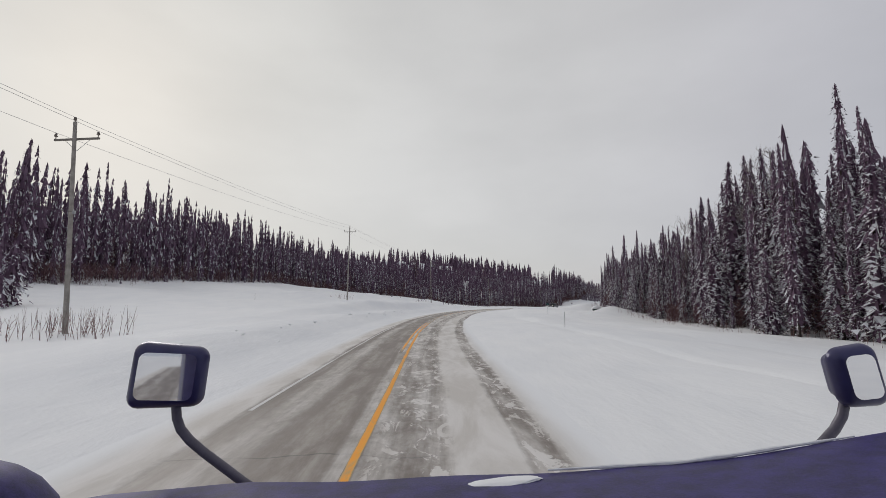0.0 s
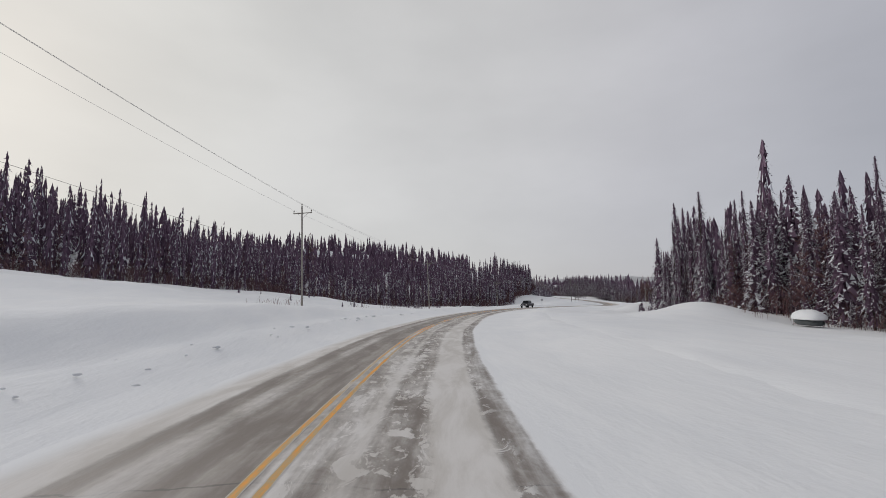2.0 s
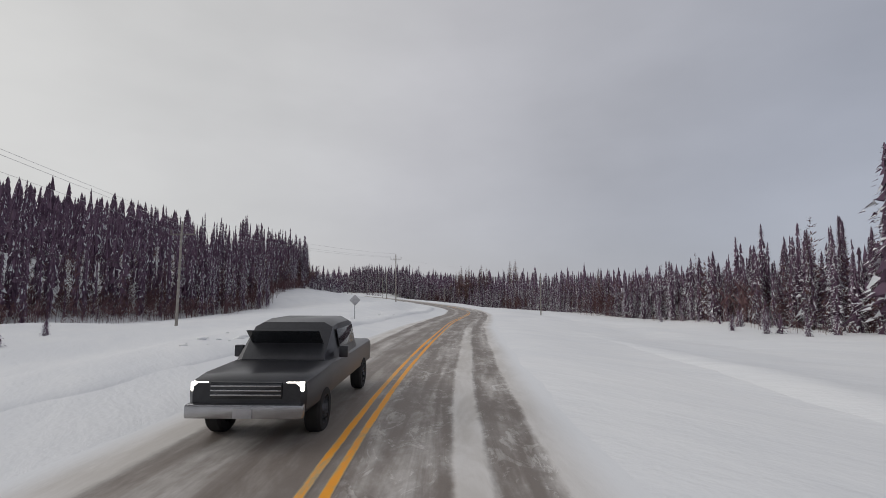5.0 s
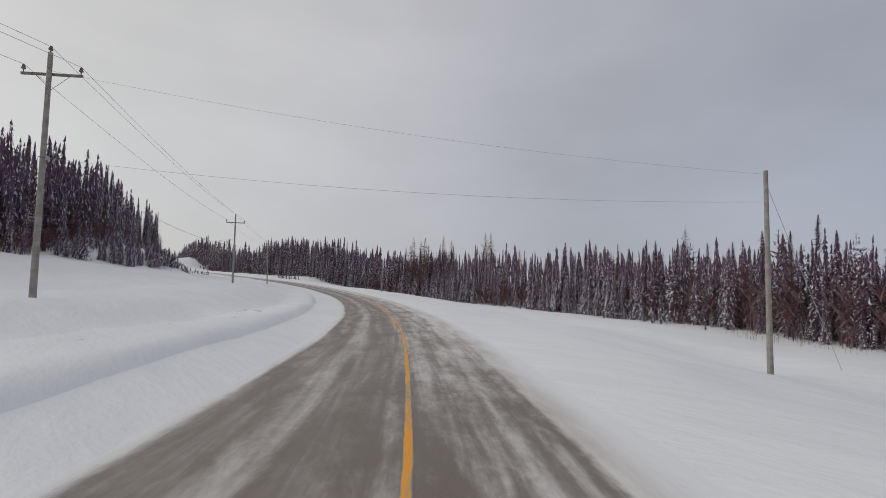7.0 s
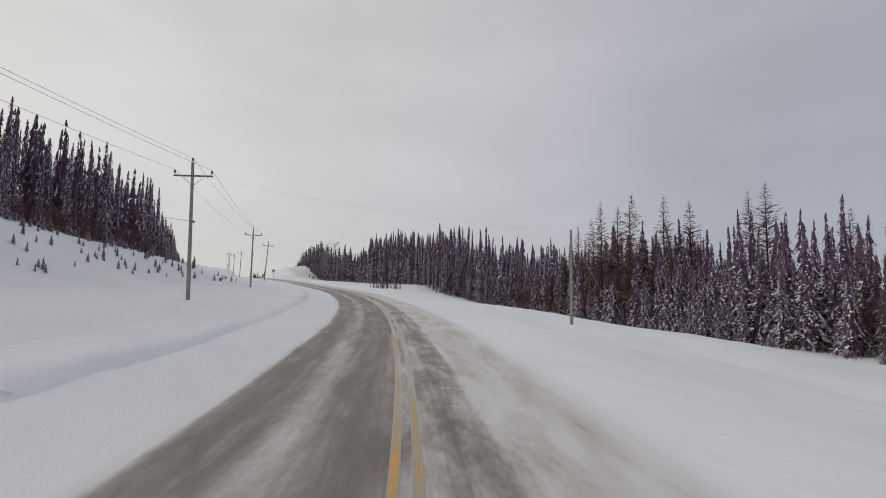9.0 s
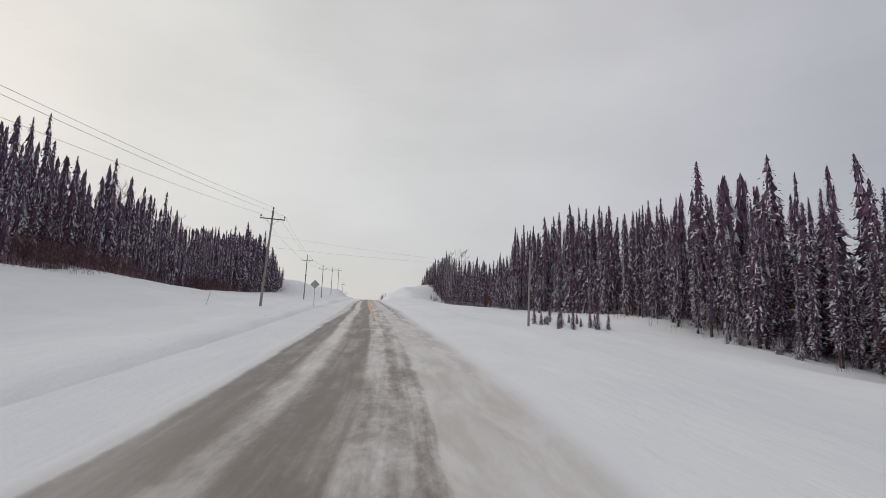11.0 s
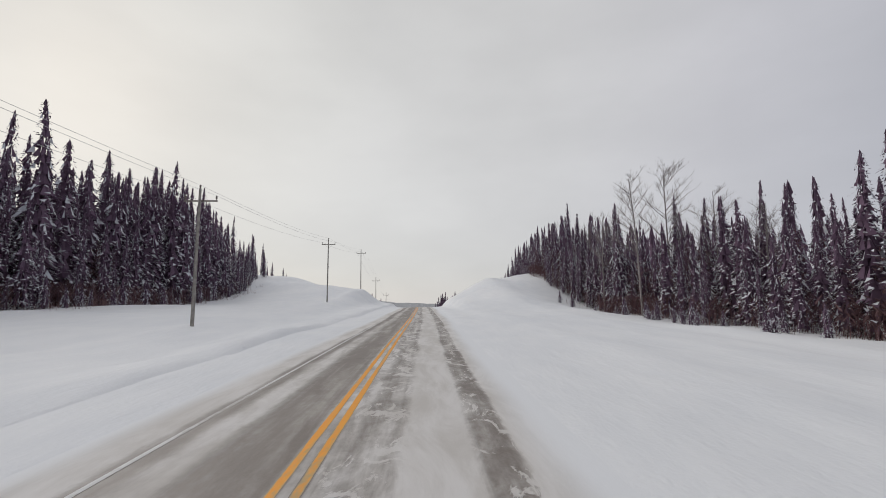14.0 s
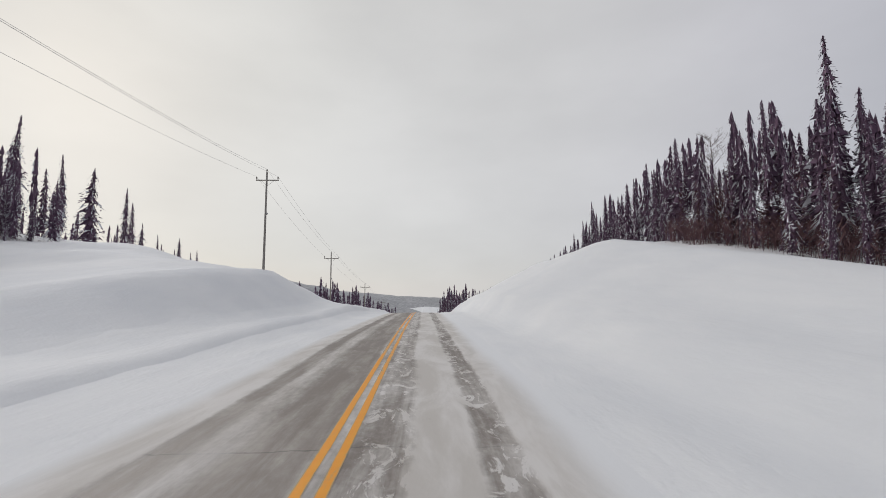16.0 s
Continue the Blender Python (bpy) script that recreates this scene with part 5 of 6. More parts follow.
LARCHES = [spruce_arrays(300 + k, 60, 8, 0.0, 0.14, 0.17, 5, 0.0, 0, 0.3, 0.45, 0.6, 0.62) for k in range(3)]
larch_crown = [big_mesh("crown", v * np.array([1.0, 1.0, 1.0]), f, [LARCH, LOAD], i) for v, f, i in LARCHES]
for n, (s, d, h) in enumerate([*[(386 + 1.7 * j, 40 + (j * 7) % 13, 13 + (j * 5) % 5) for j in range(15)], (398, 39, 20.5), (395, 39.5, 19), (391.5, 38.5, 20), (394.5, 48, 19.5), (390, 48, 17.5), (401, 40, 18), (399, 74, 18), (388, 60, 17), (372, 48, 13), (365, 52, 12.5), (352, 50, 11.5), (340, 51, 11), (408, 43, 17), (162, 36, 17), (175, 34, 16), (60, 40, 19), (318, 48, 12), (196, -80, 18), (245, -78, 16), (512, -52, 19)]):
    tree = new("larch_tree")
    p = stand(s, d, 0.1)
    tree.matrix_world = pose(p.x, p.y, p.z, 0, 0, n * 61) @ Matrix.Diagonal((h * 0.95, h * 0.95, h, 1))
    tagged(tree, "bare brown larch taller than the spruces round it", "tree", "bare larches")
    part("trunk", trunk_shared, tree)
    part("crown", larch_crown[n % 3], tree, "thin leafless brown twigs")

# ---- far hills ----


def far_hill(name, y, x0, x1, foot, heights, label):
    """A long wooded ridge far off: its height at even steps from x0 to x1."""
    xs = np.linspace(x0, x1, 120)
    top = np.interp(xs, np.linspace(x0, x1, len(heights)), heights)
    top = top + 3.5 * value_noise(xs, xs * 0, 60.0, 31) + 1.5 * value_noise(xs, xs * 0, 14.0, 32)
    v, n = [], 10
    for k in range(n):
        u = k / (n - 1)
        back = 420 * u
        v += [(x, y + back, foot + (t - foot) * math.sin(u * math.pi / 2) + 2.5 * u * float(value_noise([x], [back], 90.0, 8)[0])) for x, t in zip(xs, top)]
    q = (np.arange(n - 1)[:, None] * 120 + np.arange(119)[None, :]).ravel()
    ob = new(name, big_mesh(name, np.array(v), np.stack([q, q + 1, q + 121, q + 120], 1), [HILLSIDE], smooth=True))
    return tagged(ob, label, "hill", kind="structure")


far_hill("backdrop", 1300, -1100, 160, -55, [120, 115, 105, 95, 80, 60, 34, 4, -45], "grey wooded ridge beyond the valley")
far_hill("backdrop", 2300, -500, 1500, -70, [40, 32, 18, 2, -6, -4, 14, 36, 58, 70], "distant wooded hills under the winter haze")
far_hill("backdrop", 950, 330, 1700, -30, [20, 40, 48, 52, 50, 44, 40], "grey wooded hill far beyond the bend")

# ---- thin dying spruces above the edge of the wood ----


def dying_spruce(s, d, h, lean, seed):
    """A thin spruce, bare but for stubs of branches and a club of needles at its top."""
    r = random.Random(seed)
    p = stand(s, d, 0.1)
    tree = thing("dying_spruce", p, 0, "thin dying spruce with a ragged tuft at its top", "tree", "dying spruces")
    tree.matrix_world = pose(p.x, p.y, p.z, lean * 0.4, lean, r.uniform(0, 360))
    bend = Vector((r.uniform(-0.2, 0.2), r.uniform(-0.2, 0.2), 0))
    part("trunk", Shape().tube([(0, 0, -0.2), bend + Vector((0, 0, h * 0.5)), (0, 0, h)], [0.11, 0.085, 0.03], 6).mesh("trunk", BARK), tree)
    stubs = Shape()
    for _ in range(46):
        u = r.uniform(0.3, 0.98)
        a, e = r.uniform(0, 6.28), r.uniform(0.15, 0.5)
        b = bend * (1 - abs(2 * u - 1)) + Vector((0, 0, h * u))
        stubs.tube([b, b + Vector((e * math.cos(a), e * math.sin(a), -e * r.uniform(0.0, 0.6)))], [0.022, 0.006], 3, caps=False)
    tagged(part("branches", stubs.mesh("branches", BARK, smooth=False), tree), kind="stuff")
    v, f, i = KINDS[seed % 7]
    part("crown", big_mesh("crown", v * np.array([h * 0.62, h * 0.62, h * 0.34]) + np.array([0, 0, h * 0.665]), f, [NEEDLES, LOAD], i), tree, "narrow club of dark needles flecked with snow")


for n, (s_, d_, h, lean) in enumerate(((315.6, 38.5, 11.2, 0), (313.7, 38.3, 10.8, 1), (310.1, 38.0, 10.4, 5), (308.7, 37.9, 9.4, 0), (315.0, 39.2, 9.6, -1), (306.4, 38.3, 9.6, 0), (299.5, 37.5, 10.0, -1), (294.6, 36.7, 10.8, 2), (296.5, 36.7, 9.6, 0), (303.0, 38.0, 9.3, 1), (320.5, 40.0, 10.2, 0), (330.1, 40.0, 12.4, 0), (334.1, 40.3, 12.2, 1), (326.0, 40.5, 11.0, -2))):
    dying_spruce(s_, d_, h, lean, 900 + n)

# ---- growth in the snow beside the road ----


BUSHY = [tiered_arrays(500 + k, 10, 8, 0.26 + 0.05 * k, 0.25, 0.95, 0.0, 3, 0.0, 0.6) for k in range(3)]
bushy_crown = [big_mesh("crown", v, f, [NEEDLES, LOAD], i) for v, f, i in BUSHY]


def saplings(spots, label, tall, group, joined=False):
    """Young snow-laden spruces, one by one, or as one mesh where they are small and many."""
    r = random.Random(len(spots))
    many = []
    for n, (s, d) in enumerate(spots):
        p = stand(s, d, 0.05)
        h = tall * r.uniform(0.6, 1.3)
        if joined:
            many.append((p, h, BUSHY[n % 3]))
            continue
        tree = new("young_spruce")
        tree.matrix_world = pose(p.x, p.y, p.z, 0, 0, r.uniform(0, 360)) @ Matrix.Diagonal((h, h, h, 1))
        tagged(tree, label, "tree", group)
        part("trunk", trunk_shared, tree)
        part("crown", bushy_crown[n % 3], tree)
    if joined:
        starts = np.cumsum([0] + [len(b[0]) for _, _, b in many])
        vs = np.concatenate([b[0] * h + np.array(p[:]) for p, h, b in many])
        fs = np.concatenate([b[1] + k for (_, _, b), k in zip(many, starts)])
        ob = new("spruce_saplings", big_mesh("spruce_saplings", vs, fs, [NEEDLES, LOAD], np.concatenate([b[2] for _, _, b in many])))
        tagged(ob, label, "saplings", kind="stuff")


r_ = random.Random(91)
saplings([(447 + r_.uniform(0, 10), 16.5 + r_.uniform(0, 5.5)) for _ in range(24)], "small spruce sapling half buried in snow", 1.5, "saplings beside the service pole")
def on_slope(s_, lo, hi):
    return (s_, float(along(EDGE_L, s_)) + lo + (hi - lo) * r_.random())


saplings([on_slope(334 + 26 * r_.random()**1.2, 0.5, 10.5) for _ in range(92)], "young spruce caked with snow on the cleared slope", 2.7, "young spruces on the slope")
saplings([on_slope(356 + 74 * r_.random(), 0.3, 3.5) for _ in range(64)], "small bushy spruce below the forest on the slope", 1.5, "young spruces on the slope", True)
saplings([on_slope(424 + 16 * j / 20, 0.0, 1.5 + 0.3 * j) for j in range(20)], "bushy young spruce at the tail of the wood", 2.2, "young spruces on the slope")
saplings([on_slope(354 + 74 * r_.random(), 2.0, 13.0) for _ in range(120)], "tiny spruce sapling poking out of the snowy slope", 0.95, "saplings on the slope", True)
saplings([(s_, float(along(EDGE_R, s_)) - 0.3 - 3.5 * r_.random()) for s_ in [138 + 120 * r_.random() for _ in range(40)]] + [(118 + 40 * r_.random(), 24 + 4 * r_.random()) for _ in range(9)], "low spruce sapling caked with snow", 1.6, "saplings at the wood's edge")
saplings([(188 + 60 * r_.random(), 24 + 5 * r_.random()) for _ in range(14)], "low spruce sapling caked with snow", 1.4, "saplings at the wood's edge")
saplings([(470 + 130 * r_.random(), 25 + 4 * r_.random()) for _ in range(46)], "low spruce sapling caked with snow", 2.0, "saplings at the wood's edge")
saplings([(s_, float(along(EDGE_R, s_)) - 0.5 - 3.5 * r_.random()) for s_ in [296 + 150 * r_.random() for _ in range(60)]], "low spruce sapling caked with snow", 1.3, "saplings at the wood's edge", True)
saplings([(s_, -22 - 30 * r_.random()) for s_ in [142 + 70 * r_.random() for _ in range(44)]] + [(s_, float(along(EDGE_L, s_)) + 5 * r_.random()) for s_ in [12 + 120 * r_.random() for _ in range(36)]], "low dark bush caked with snow before the forest", 1.1, "bushes before the forest", True)
saplings([(32, -32.6), (34.5, -34.5), (30.5, -34.5)], "bushy dark spruce standing apart in the snow", 6.0, "spruces standing apart")
saplings([(562 + 62 * j / 24 + 1.2 * r_.random(), float(along(EDGE_L, 562 + 62 * j / 24)) + 2.2 * r_.random()) for j in range(24)], "bushy young spruce with snow on its boughs", 3.2, "young spruces below the forest's edge")
saplings([(168, -21.5), (176, -24), (215, -26), (205, -27)], "low dark spruce bush in the snow", 1.8, "bushes by the power line")


def shrub(s, d, h, n, seed, label):
    """A bush of bare stems that fork once."""
    r = random.Random(seed)
    p = stand(s, d, 0.1)
    bush = thing("bare_shrub", p, 0, label, "shrub", "bare shrubs")
    canes = Shape()
    for _ in range(n):
        a, o = r.uniform(0, 6.28), r.uniform(0, 1.0) ** 0.7 * 1.6
        b = Vector((o * math.cos(a) * 1.5, o * math.sin(a), 0))
        t = b + Vector((r.uniform(-0.3, 0.3), r.uniform(-0.3, 0.3), h * r.uniform(0.5, 1.1)))
        m = b.lerp(t, 0.55) + Vector((r.uniform(-0.06, 0.06), r.uniform(-0.06, 0.06), 0))
        canes.tube([b, m, t], [0.013, 0.01, 0.003], 4, caps=False)
        canes.tube([m, m + Vector((r.uniform(-0.25, 0.25), r.uniform(-0.25, 0.25), h * r.uniform(0.2, 0.45)))], [0.007, 0.002], 3, caps=False)
    tagged(part("canes", canes.mesh("canes", LARCH, smooth=False), bush), kind="stuff")


for k, (s, d, h, n) in enumerate([(21.5, -17.0, 1.5, 46), (23.0, -18.8, 1.3, 34), (19.5, -18.5, 1.2, 26), (80, -23, 1.0, 18), (125.5, -20.5, 1.2, 24), (122, -21.5, 1.0, 20), (170, -19.5, 1.3, 30), (174, -17, 0.9, 16), (160, -22, 1.1, 22), (152, -24, 1.0, 22), (112, 27.5, 1.2, 26), (108, 29, 1.4, 24)]):
    shrub(s, d, h, n, 400 + k, "bush of bare grey-brown stems in deep snow")

# ---- signs and markers ----


def warning_sign_back(s, d, size, post):
    p = stand(s, d)
    top = thing("road_sign", p, heading(s), "back of a diamond-shaped road sign on a steel post", "road sign", "road signs")
    part("post", Shape().block(pose(0, 0, post / 2 - 0.3), 0.06, 0.05, post + 0.6, 0.008).mesh("post", STEEL), top)
    part("sign_panel", Shape().block(pose(0, 0.05, post + size * 0.4, 0, 45, 0), size, 0.006, size, 0.002).mesh("sign_panel", SIGNBACK), top, "bare grey aluminium back of the panel")
    for z in (post - 0.05, post + size * 0.45):
        part("bracket", Shape().block(pose(0, 0.035, z), size * 0.5, 0.03, 0.05, 0.005).mesh("bracket", STEEL), top)


warning_sign_back(463.7, -8.6, 0.78, 2.45)
warning_sign_back(229, -9.8, 0.75, 1.5)


def small_sign(s, d):
    p = stand(s, d)
    top = thing("marker_sign", p, heading(s), "small teal sign on a thin steel post in the snow", "sign")
    part("post", Shape().tube([(0, 0, -0.3), (0, 0, 1.9)], [0.022, 0.022], 8).mesh("post", STEEL), top)
    part("sign_panel", Shape().block(pose(0, -0.035, 1.78), 0.42, 0.02, 0.24, 0.006).mesh("sign_panel", TEAL), top, "teal rectangular sign panel")


small_sign(83, 14.6)


def stake(s, d, h, lean=0.0):
    p = stand(s, d)
    top = thing("snow_stake", p, heading(s), "thin grey marker stake standing in the snow", "marker", "snow stakes")
    top.matrix_world = pose(p.x, p.y, p.z, 0, lean, heading(s))
    part("rod", Shape().tube([(0, 0, -0.3), (0, 0, h)], [0.022, 0.018], 6).mesh("rod", STEEL), top)
    part("cap", Shape().tube([(0, 0, h - 0.12), (0, 0, h + 0.01)], [0.028, 0.026], 6).mesh("cap", SIGNBACK), top)


for row in ((33.7, 9.2, 1.15), (60, -28, 1.0), (345.5, -9.2, 1.1), (446, -15, 1.0, 14)):
    stake(*row)


def snowed_boat(s, d):
    """An upturned skiff under a thick cap of snow."""
    p = stand(s, d, 0.0)
    top = thing("upturned_skiff", p, heading(s) + 70, "dark upturned skiff buried under a thick cap of snow", "boat")
    bm = bmesh.new()
    bmesh.ops.create_uvsphere(bm, u_segments=24, v_segments=12, radius=1.0)
    for v in bm.verts:
        v.co = Vector((v.co.x * 1.9 * (1 - 0.12 * v.co.z), v.co.y * 0.75, max(-0.35, v.co.z) * 0.55 + 0.35))
    part("hull", Shape().take(bm).mesh("hull", HULL), top)
    bm = bmesh.new()
    bmesh.ops.create_uvsphere(bm, u_segments=28, v_segments=14, radius=1.0)
    for v in bm.verts:
        w = 0.06 * noise.noise(v.co * 2.0)
        v.co = Vector((v.co.x * (2.05 + w), v.co.y * (0.95 + w), max(-0.1, v.co.z) * (0.62 + w) + 0.62))
    part("snow_cap", Shape().take(bm).mesh("snow_cap", SNOW), top, "thick rounded cap of snow")


snowed_boat(111, 26.2)


def fallen_trunk(s, d, length, lean, turn):
    p = stand(s, d, 0.1)
    top = thing("leaning_dead_trunk", p, heading(s) + turn, "pale dead trunk leaning out of the wood", "tree trunk")
    top.matrix_world = pose(p.x, p.y, p.z, 0, lean, heading(s) + turn)
    part("stem", Shape().tube([(0, 0, -0.2), (0.05, 0, length * 0.5), (0, 0, length)], [0.07, 0.05, 0.02], 7).mesh("stem", BIRCH), top)


fallen_trunk(98, 29.2, 5.0, 24, 0)
fallen_trunk(205, 27.5, 4.5, 30, 20)
fallen_trunk(600, 30, 6.0, 40, 0)

# ---- pickup in the other lane ----


def wheel(parent, x, y, radius, width, name="wheel"):
    w = new(name)
    w.parent = parent
    w.location = (x, y, radius)
    w.rotation_euler = (0, radians(90), 0)
    half = width / 2
    part("tyre", Shape().turned([(radius * 0.62, -half), (radius * 0.92, -half), (radius, -half * 0.7), (radius, half * 0.7), (radius * 0.92, half), (radius * 0.62, half), (radius * 0.62, -half)], 24).mesh("tyre", RUBBER), w)
    part("rim", Shape().turned([(radius * 0.62, -half * 0.9), (radius * 0.6, half * 0.5), (radius * 0.3, half * 0.3), (radius * 0.16, half * 0.75), (0.0, half * 0.75)], 20).mesh("rim", CHROME), w)


def loft(name, sections, mat, smooth=True):
    """A body through sections: (y, [(x, z), ...]) on one side, mirrored to the other."""
    sh = Shape()
    rings = []
    for y, pts in sections:
        ring = [Vector((x, y, z)) for x, z in pts] + [Vector((-x, y, z)) for x, z in reversed(pts)]
        rings.append(list(range(len(sh.v), len(sh.v) + len(ring))))
        sh.v += ring
    n = len(rings[0])
    for a, b in zip(rings, rings[1:]):
        for j in range(n):
            sh.f.append((a[j], a[(j + 1) % n], b[(j + 1) % n], b[j]))
    sh.f += [tuple(reversed(rings[0])), tuple(rings[-1])]
    sh.i = [0] * len(sh.f)
    return sh.mesh(name, mat, smooth)


def pickup(s, d):
    x, y = spot(s, d)
    z = float(np.interp(s, CHAIN, LINE[:, 2])) + 0.02
    top = thing("pickup_truck", (float(x), float(y), z), heading(s) + 180, "charcoal crew-cab pickup truck with lit headlights", "car")
    low = [(0.86, 0.52), (0.98, 0.62), (1.0, 0.95), (0.97, 1.08), (0.90, 1.13)]

    def sec(y, sx, dz, drop=0.0):
        return (y, [(px * sx, pz + dz * (pz > 0.9) - drop * (pz < 0.7)) for px, pz in low])
    part("body", loft("body", [sec(2.86, 0.86, -0.10), sec(2.78, 0.95, -0.04), sec(2.4, 1.0, 0.0), sec(1.3, 1.0, 0.04), sec(0.4, 1.0, 0.02), sec(-2.7, 1.0, 0.04), sec(-2.85, 0.97, 0.02)], CARPAINT), top)
    cab = lambda y, w, h: (y, [(0.93, 1.10), (0.93 - 0.04 * w, 1.15 + 0.2 * h), (0.80, 1.15 + 0.66 * h), (0.62, 1.15 + 0.76 * h)])
    part("cab", loft("cab", [cab(1.35, 1, 0.05), cab(0.75, 1, 0.93), cab(0.4, 1, 1.0), cab(-0.7, 1, 1.0), cab(-1.0, 1, 0.9), cab(-1.15, 1, 0.1)], CARPAINT), top)
    part("windscreen", Shape().block(pose(0, 1.115, 1.50, -49.0, 0, 0), 1.42, 0.02, 0.72, 0.008).mesh("windscreen", GLASS), top, "dark windscreen")
    for sx in (-1, 1):
        part("side_window", Shape().block(pose(sx * 0.885, -0.1, 1.52, 0, sx * -11, 0), 0.02, 1.45, 0.38, 0.008).mesh("side_window", GLASS), top)
        part("headlight", Shape().block(pose(sx * 0.76, 2.80, 0.98), 0.30, 0.10, 0.16, 0.03).mesh("headlight", HEADLAMP), top, "lit headlight")
        part("side_mirror", Shape().block(pose(sx * 1.07, 0.85, 1.28), 0.18, 0.1, 0.24, 0.03).mesh("side_mirror", CARPAINT), top)
        for y in (1.85, -1.75):
            wheel(top, sx * 0.86, y, 0.40, 0.27)
    part("grille", Shape().block(pose(0, 2.85, 0.93), 1.15, 0.06, 0.26, 0.02).mesh("grille", GLASS), top)
    for z in (0.86, 0.93, 1.0):
        part("grille_bar", Shape().block(pose(0, 2.885, z), 1.12, 0.02, 0.025, 0.005).mesh("grille_bar", CHROME), top)
    part("bumper", Shape().block(pose(0, 2.88, 0.62), 1.86, 0.18, 0.22, 0.04).mesh("bumper", CHROME), top, "dull chrome front bumper")
    part("number_plate", Shape().block(pose(0, 2.98, 0.60), 0.3, 0.01, 0.15, 0.003).mesh("number_plate", SIGNBACK), top)


pickup(198, -2.9)

# ---- the nose of the truck, where the drive begins ----


HOOD_EDGE = table((-1.12, 1.755), (-1.0, 1.778), (-0.9, 1.789), (-0.6, 1.811), (-0.32, 1.820), (0.0, 1.833), (0.165, 1.842), (0.33, 1.852), (0.49, 1.861), (0.65, 1.870), (0.81, 1.892), (0.97, 1.918), (1.135, 1.943), (1.26, 1.963))
ARMGREY = plain("grey_painted_steel", (0.115, 0.105, 0.13), 0.4, 0.2, 9.0, 0.2, spec=0.4)


def ball(m, rx, ry, rz, lump=0.0, low=-1.0):
    """A rounded body at the pose m, its lower part cut flat."""
    bm = bmesh.new()
    bmesh.ops.create_uvsphere(bm, u_segments=32, v_segments=14, radius=1.0)
    for q in bm.verts:
        k = 1 + lump * noise.noise(q.co * 3)
        q.co = Vector((q.co.x * rx * k, q.co.y * ry * k, max(low, q.co.z) * rz))
    return Shape().take(bm, m)


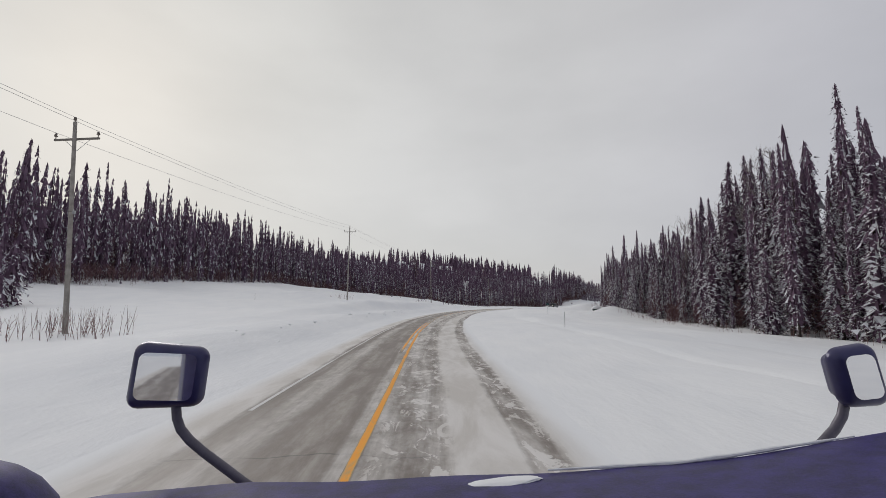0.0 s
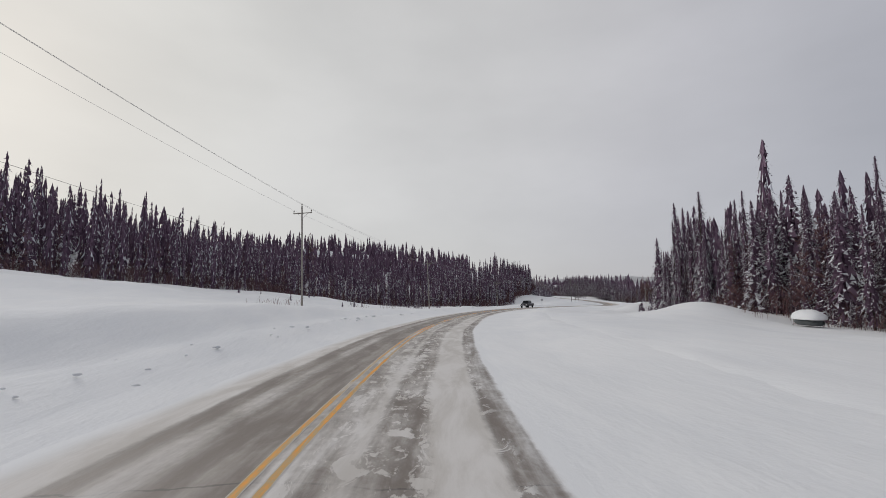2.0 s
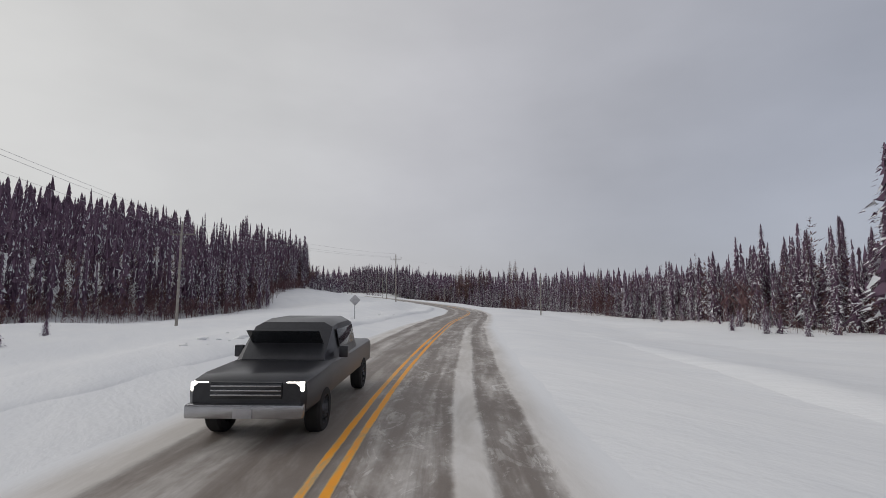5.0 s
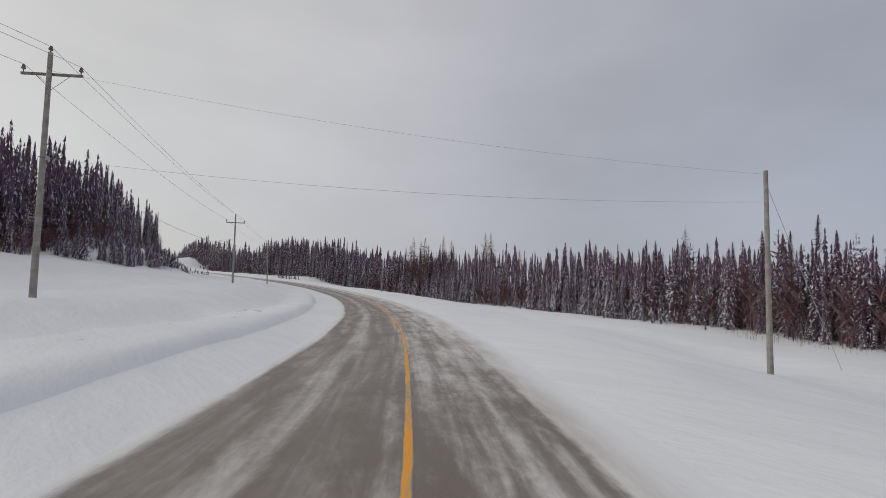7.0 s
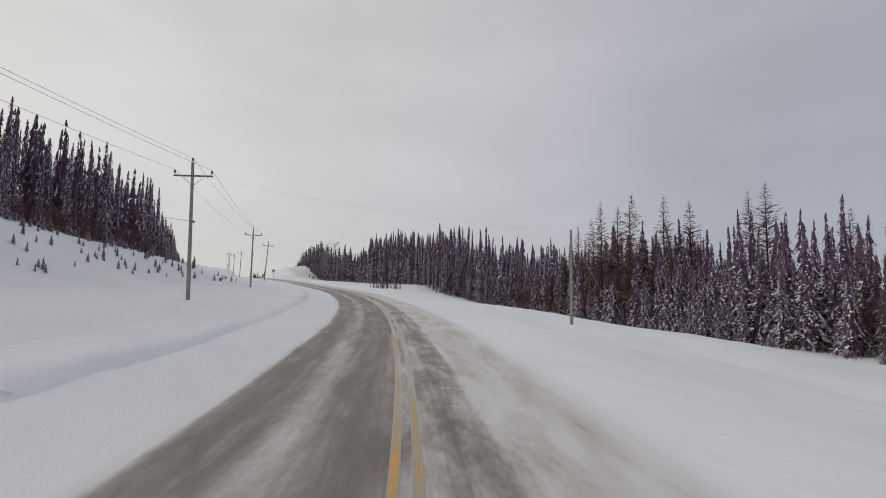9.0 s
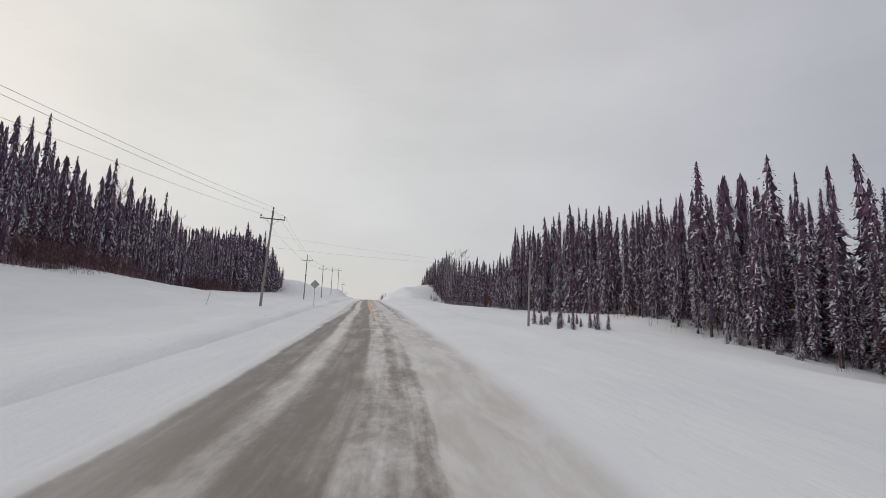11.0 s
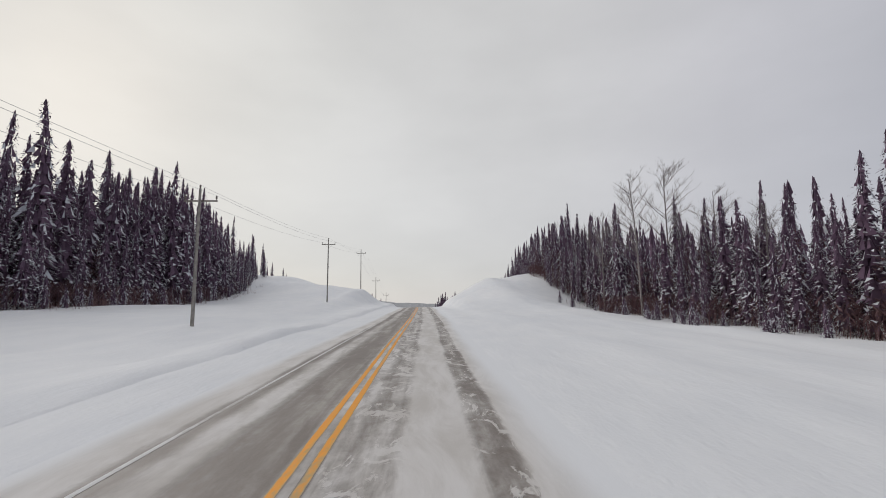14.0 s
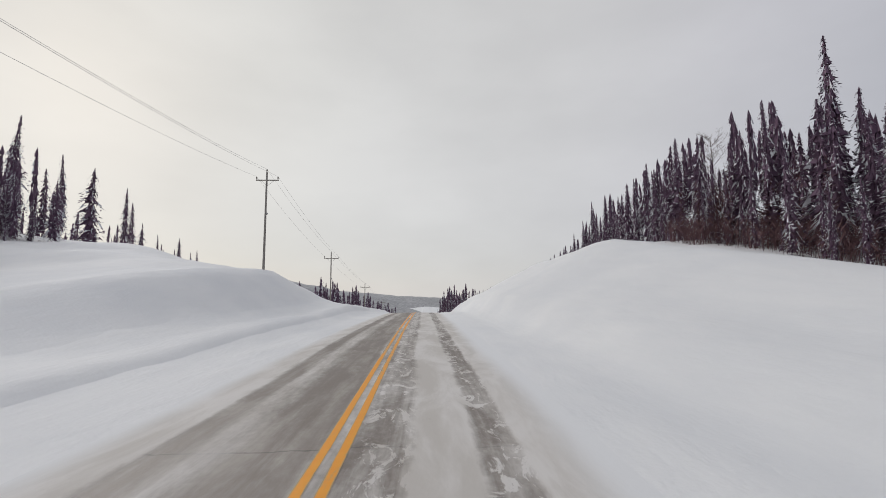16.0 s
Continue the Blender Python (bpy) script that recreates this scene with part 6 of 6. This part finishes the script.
def truck_nose():
    top = thing("truck_nose", (0.0, 0.0, -2.34), 0.0, "dark blue frosted truck hood with two stalked mirrors", "truck")
    xs = np.linspace(-1.12, 1.26, 41)
    rows = [(0.52, 0.10), (0.75, 0.07), (0.95, 0.045), (1.12, 0.022), (1.25, 0.006), (1.34, 0.0), (1.375, -0.018), (1.41, -0.07), (1.43, -0.18), (1.44, -0.34)]
    v = [(x, y, float(along(HOOD_EDGE, x)) + dz + 0.006 * float(value_noise([x], [y * 3], 0.3, 6)[0])) for y, dz in rows for x in xs]
    n, m = len(xs), len(rows)
    f = [(a * n + b, a * n + b + 1, a * n + n + b + 1, a * n + n + b) for a in range(m - 1) for b in range(n - 1)]
    k = len(v)
    v += [(x, y - 0.01, z - 0.05) for x, y, z in v]
    f += [(k + d_, k + c_, k + b_, k + a_) for a_, b_, c_, d_ in f]
    rim = [b for b in range(n)] + [a * n + n - 1 for a in range(1, m)] + [(m - 1) * n + b for b in range(n - 2, -1, -1)] + [a * n for a in range(m - 2, 0, -1)]
    f += [(rim[j], k + rim[j], k + rim[(j + 1) % len(rim)], rim[(j + 1) % len(rim)]) for j in range(len(rim))]
    sh = Shape()
    sh.v, sh.f, sh.i = [Vector(p) for p in v], f, [0] * len(f)
    part("hood", sh.mesh("hood", FROSTED), top, "frosty dark blue hood")
    part("nose", Shape().block(pose(0.07, 0.98, 1.08), 2.1, 0.84, 1.1, 0.10).mesh("nose", NAVY), top)
    part("grille", Shape().block(pose(0.07, 1.42, 1.05), 1.1, 0.05, 0.8, 0.02).mesh("grille", CHROME), top)
    part("bumper", Shape().block(pose(0.07, 1.46, 0.46), 2.4, 0.18, 0.34, 0.05).mesh("bumper", NAVY), top)
    part("sleeper_cab", Shape().block(pose(0.07, -2.2, 2.05), 2.1, 3.0, 2.3, 0.12).mesh("sleeper_cab", NAVY), top, "dark blue cab body behind the hood")
    for sx in (-1, 1):
        wheel(top, sx * 1.04 + 0.07, 0.85, 0.52, 0.30)
    part("fender", ball(pose(-1.62, 1.42, 1.51), 0.36, 0.34, 0.32).mesh("fender", FROSTED), top, "rounded dark blue fender")
    part("snow_patch", ball(pose(0.13, 1.27, 1.842, -5, -4, 9), 0.12, 0.035, 0.010, 0.16).mesh("snow_patch", SNOW), top, "patch of crusted snow")
    edge = [(x, 1.345, float(along(HOOD_EDGE, x)) + 0.001) for x in np.linspace(0.28, 1.16, 23)]
    part("snow_rim", Shape().tube(edge, [0.002 + 0.006 * math.sin(math.pi * (j + 0.5) / 23) * (0.8 + 0.3 * math.sin(j * 1.7)) for j in range(23)], 8).mesh("snow_rim", SNOW), top, "thin rim of snow along the hood's edge")
    left = [(-0.64, 1.62, 1.65), (-0.728, 1.62, 1.704), (-0.80, 1.62, 1.753), (-0.87, 1.62, 1.800), (-0.925, 1.62, 1.842), (-0.960, 1.62, 1.880), (-0.976, 1.62, 1.918), (-0.981, 1.62, 1.955), (-0.984, 1.63, 2.0)]
    right = [(1.20, 1.60, 1.79), (1.271, 1.60, 1.852), (1.315, 1.60, 1.895), (1.345, 1.60, 1.940), (1.358, 1.60, 1.985), (1.362, 1.61, 2.02)]
    for sx, arm, head, turn, wide, tall in ((-1, left, (-1.005, 1.62, 2.068), 14.8, 0.245, 0.220), (1, right, (1.385, 1.60, 2.078), -4, 0.155, 0.205)):
        part("mirror_arm", Shape().tube(arm, [0.016] * len(arm), 12).mesh("mirror_arm", ARMGREY), top, "bent grey mirror arm")
        set_at = pose(*head, -3.2, 4 if sx < 0 else -8, turn)
        bm = bmesh.new()
        bmesh.ops.create_cube(bm, size=1.0)
        bmesh.ops.scale(bm, vec=(wide, 0.12, tall), verts=bm.verts)
        bmesh.ops.bevel(bm, geom=bm.edges[:], offset=0.042, segments=5, affect="EDGES", profile=0.5)
        for q in bm.verts:
            q.co.z *= 1 - 0.5 * q.co.x if sx < 0 else 1 + 0.5 * q.co.x
            if q.co.y > 0:
                q.co.x *= 0.78
                q.co.z *= 0.78
        shell = part("mirror_shell", Shape().take(bm, set_at).mesh("mirror_shell", NAVY), top, "rounded dark blue mirror housing")
        bm = bmesh.new()
        bmesh.ops.create_cube(bm, size=1.0)
        bmesh.ops.scale(bm, vec=(wide - 0.062, 0.006, tall - 0.062), verts=bm.verts)
        bmesh.ops.bevel(bm, geom=[e for e in bm.edges if abs(e.verts[0].co.y - e.verts[1].co.y) > 0.001], offset=0.025, segments=4, affect="EDGES", profile=0.5)
        part("mirror_glass", Shape().take(bm, set_at @ pose(0, -0.0605, 0)).mesh("mirror_glass", MIRROR), shell, "flat mirror glass")


truck_nose()
